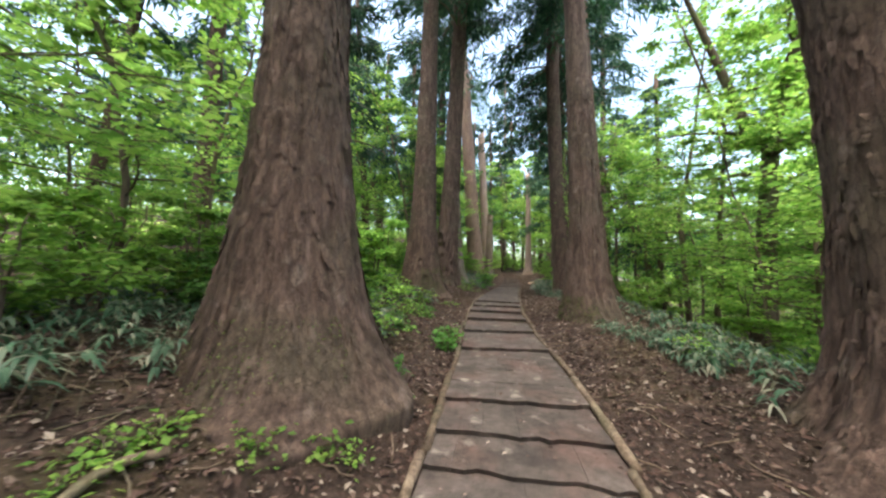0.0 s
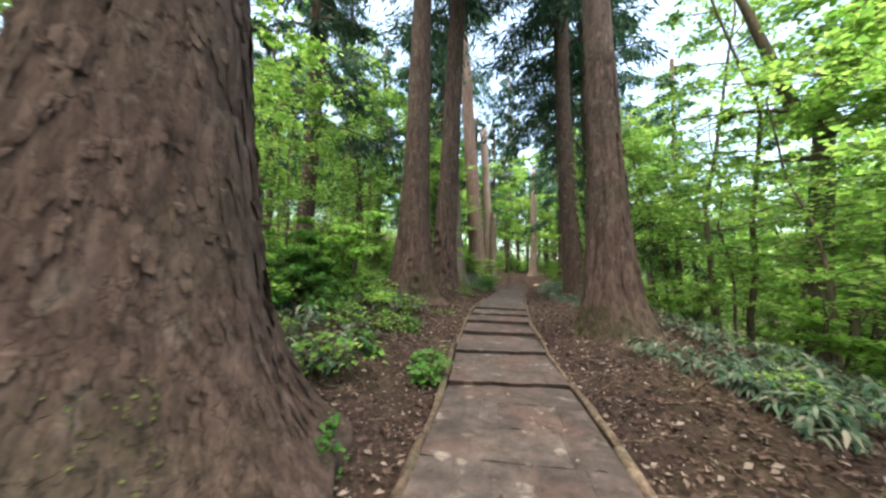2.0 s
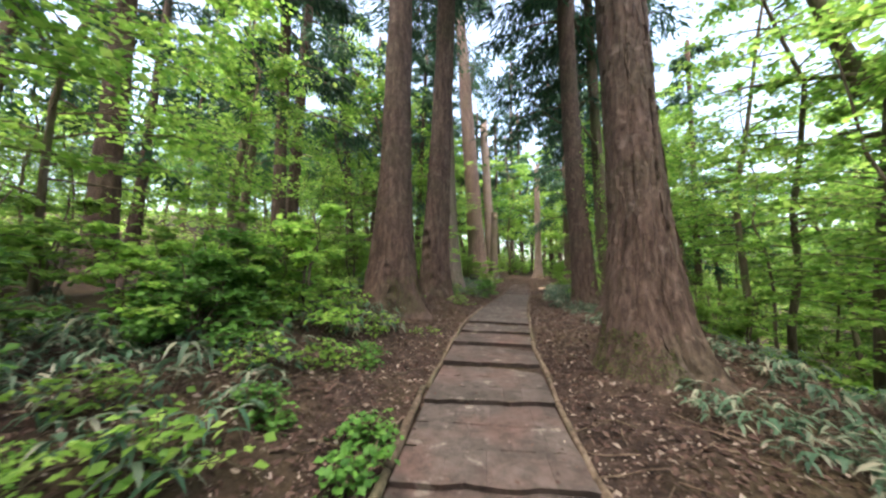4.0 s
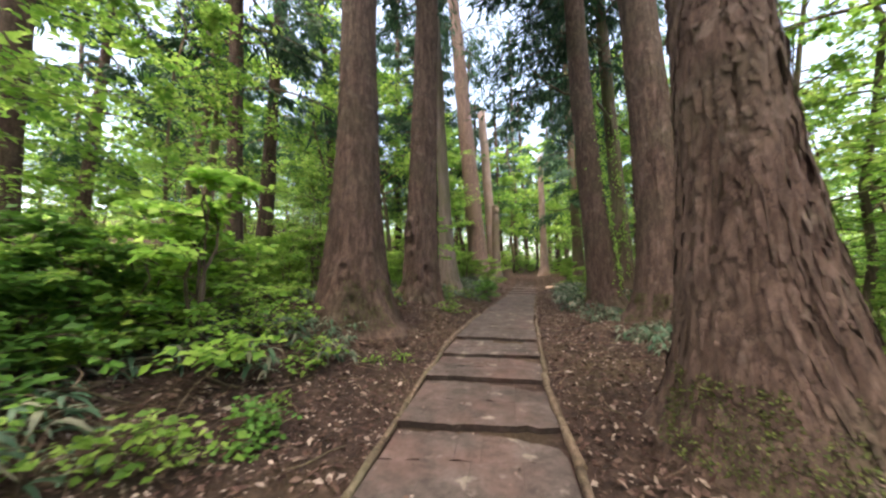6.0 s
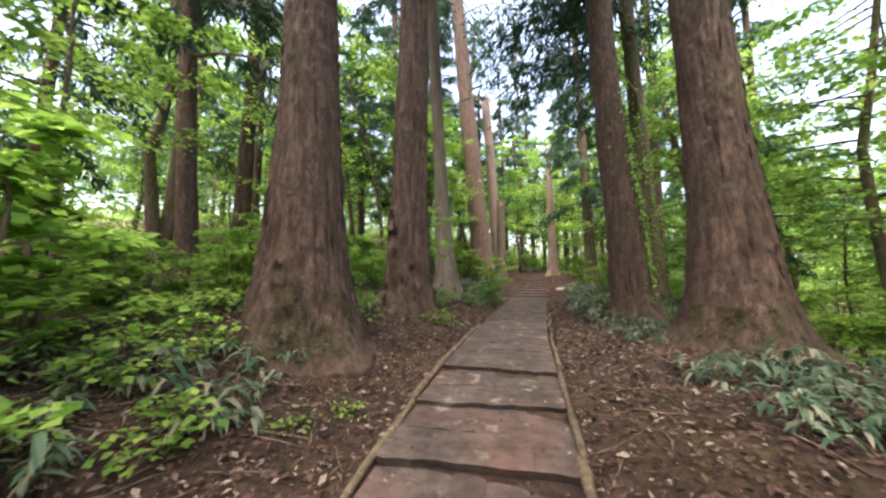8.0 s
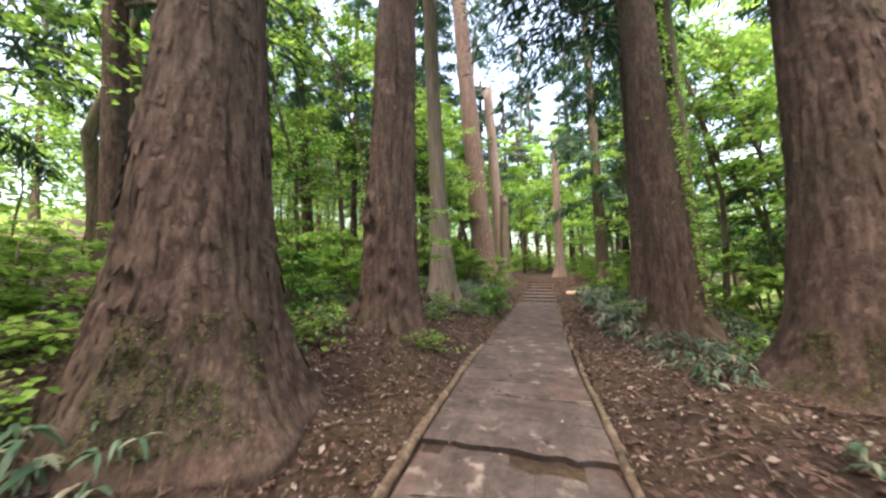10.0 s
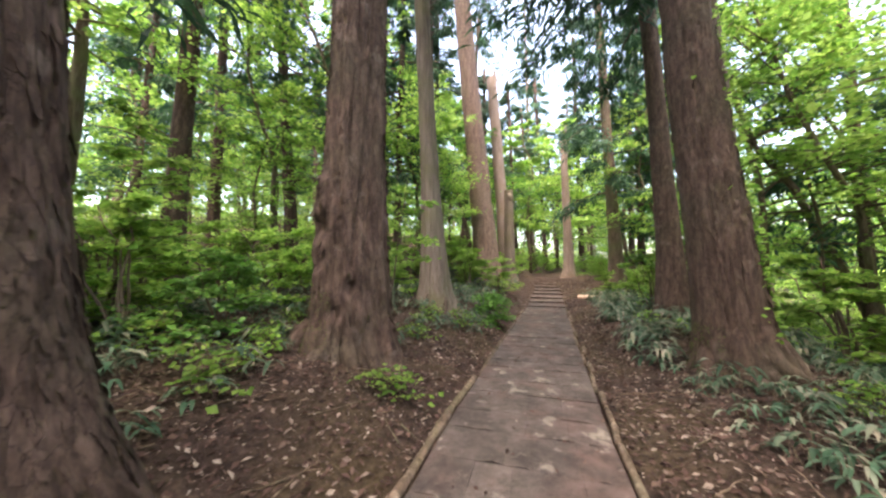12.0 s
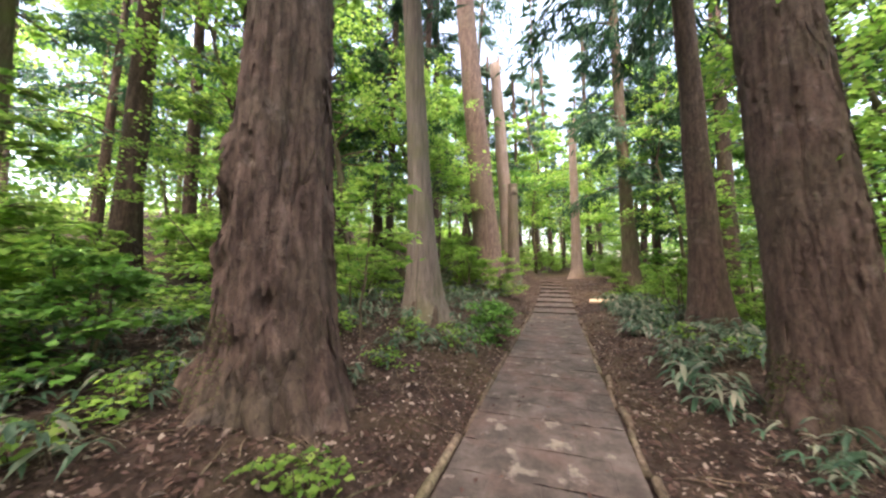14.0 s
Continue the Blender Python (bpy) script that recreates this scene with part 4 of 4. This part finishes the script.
# plank resting beside the far steps
bm = bmesh.new()
bmesh.ops.create_cube(bm, size=1, matrix=Matrix.Diagonal((0.85, 0.5, 0.06, 1)))
bmesh.ops.bevel(bm, geom=bm.edges[:], offset=0.008, segments=1, affect="EDGES")
plank_me = bpy.data.meshes.new("plank")
bm.to_mesh(plank_me)
bm.free()
plank_me.materials.append(BOARD)
plank = new("wooden_board", plank_me)
plank.matrix_world = pose(0.93, 25.4, gz(0.93, 25.4) + 0.12, 8, -2, -6)
tagged(plank, "pale wooden board lying at the foot of the steps", "board")

# ---- the path ----
path = new("path")
tagged(path, "worn brown stone path in long shallow steps", "path", kind="structure")


def paving(y0, y1, z0, z1, cols, seed, thick=0.16, skew=0.05):
    """One row of worn stones across the path between y0 and y1."""
    rng = np.random.default_rng(seed)
    cuts = np.linspace(-1, 1, cols + 1)
    cuts[1:-1] += rng.normal(0, 0.06, cols - 1)
    for c in range(cols):
        n = 5
        s, q = np.meshgrid(np.linspace(0, 1, n), np.linspace(0, 1, n))
        a, b = cuts[c] + (0.0015 if c else 0), cuts[c + 1] - (0.0015 if c < cols - 1 else 0)
        uu = (a + (b - a) * s) * HALF
        yy = (y0 + skew * uu) * (1 - q) + (y1 - 0.001 + skew * uu) * q
        yy = yy + (1 - q) ** 4 * 0.06 * (vnoise(uu * 9 + 40, uu * 0 + seed, 2) - 0.5)
        xx = mid(yy) + uu
        edge = np.minimum(np.minimum(s, 1 - s), np.minimum(q * 1.3, 1 - q))
        zz = z0 + (z1 - z0) * q + 0.012 * (vnoise(xx * 3, yy * 3, 6) - 0.5) - 0.0015 * (edge <= 0.001) * (q > 0.001) + rng.normal(0, 0.0012)
        top = np.stack([xx, yy, zz], -1).reshape(-1, 3)
        loop = [*range(n), *range(2 * n - 1, n * n, n), *range(n * n - 2, n * n - n - 1, -1), *range(n * n - 2 * n, 0, -n)]
        low = top[loop] - np.array([0, 0, thick])
        low[:n, 1] += 0.07
        f = grid_faces(n, n, False).tolist() + [[loop[k], n * n + k, n * n + (k + 1) % len(loop), loop[(k + 1) % len(loop)]] for k in range(len(loop))]
        v = np.concatenate([top, low])
        part("stone", mesh_of("stone", v, f, STONE, False), path)


ys, zs = [-5.0, -3.2, -1.5, -0.3, 0.7] + STEP_Y, [-0.34, -0.28, -0.22, -0.19, -0.16] + STEP_Z
SKEW = [0.1, 0.1, 0.1, 0.1, 0.1, 0.1, 0.09, 0.15, 0.17, 0.23, 0.25, 0.2, 0.13, 0.19, 0.1]
for k in range(len(ys) - 1):
    rise = zs[k + 1] - zs[k]
    rows = max(1, round((ys[k + 1] - ys[k]) / 0.5))
    for r in range(rows):
        a, b = ys[k] + (ys[k + 1] - ys[k]) * r / rows, ys[k] + (ys[k + 1] - ys[k]) * (r + 1) / rows
        paving(a, b + 0.11 * (r == rows - 1), zs[k] + 0.004, zs[k] + 0.004 + 0.002, 4 if (k + r) % 2 else 5, 900 + k * 7 + r, 0.16, SKEW[k])
y, k = STEP_Y[-1], 0
while y < FAR_Y[0]:
    e = min(y + rngl.uniform(0.38, 0.6), FAR_Y[0] + 0.02)
    paving(y, e, float(np.interp(y, [10.65, 23], [0.385, 0.43])), float(np.interp(e, [10.65, 23], [0.385, 0.43])), 4 if k % 3 else 5, 1000 + k, 0.16, 0.05)
    y, k = e, k + 1
for k in range(len(FAR_Y) - 1):
    paving(FAR_Y[k], FAR_Y[k + 1] + 0.03, FAR_Z[k], FAR_Z[k] + 0.02, 2, 1100 + k, 0.25)


# edging
def edging(y0, y1, side, r, seed, lift):
    rng = np.random.default_rng(seed)
    s = np.linspace(0, 1, 12)
    y = y0 + (y1 - y0) * s
    x = mid(y) + side * (HALF + 0.012 + r) + rng.normal(0, 0.02) + rng.normal(0, 0.03) * (s - 0.5) + 0.012 * (vnoise(y * 4, y * 0, seed) - 0.5)
    z = np.interp(y, [-2] + STEP_Y + [23], [-0.2] + STEP_Z + [0.44]) * 0.5 + path_z(y) * 0.5 + lift
    v, f = tube(np.stack([x, y, z], 1), r * (1 + 0.5 * (vnoise(s * 9, s * 0, seed) - 0.5)), 9)
    tagged(new("edging_log", mesh_of("edging_log", v, f, KERB)), "weathered log laid along the path's edge", "edging", "logs edging the path")


y, k = 0.2, 0
while y < 11.4:
    e = y + rngl.uniform(1.2, 2.1)
    edging(y, e - 0.04, -1, rngl.uniform(0.03, 0.045), 1200 + k, -0.012)
    y, k = e, k + 1
y = 0.4
while y < 12.4:
    e = y + rngl.uniform(1.1, 2.0)
    edging(y, e - 0.04, 1, rngl.uniform(0.03, 0.045), 1300 + k, -0.012)
    y, k = e, k + 1
while y < 22:
    e = y + rngl.uniform(0.35, 0.9)
    edging(y, e - 0.03, 1, rngl.uniform(0.028, 0.04), 1400 + k, -0.02)
    y, k = e, k + 1
y = 11.4
while y < 22:
    e = y + rngl.uniform(1.2, 2.2)
    edging(y, e - 0.05, -1, rngl.uniform(0.032, 0.044), 1500 + k, -0.03)
    y, k = e, k + 1

# fallen leaves on the stones
rngf = np.random.default_rng(12)
n = 420
y = rngf.uniform(0, 22, n)
x = mid(y) + rngf.uniform(-0.7, 0.7, n)
allz = np.array(zs[:-1] + [0.385])
z = np.where(y < 10.65, allz[np.clip(np.searchsorted(ys, y - 0.15 * (x - mid(y))) - 1, 0, len(allz) - 1)], np.interp(y, [10.65, 23], [0.385, 0.43])) + 0.014
v, f = leaves(rngf, np.stack([x, y, z], 1), 0.05, 0.0, 0.15, 0.3)
tagged(new("fallen_leaves", mesh_of("fallen_leaves", v, f, DRY, False)), "dry leaves lying on the path", "leaf litter", kind="stuff")
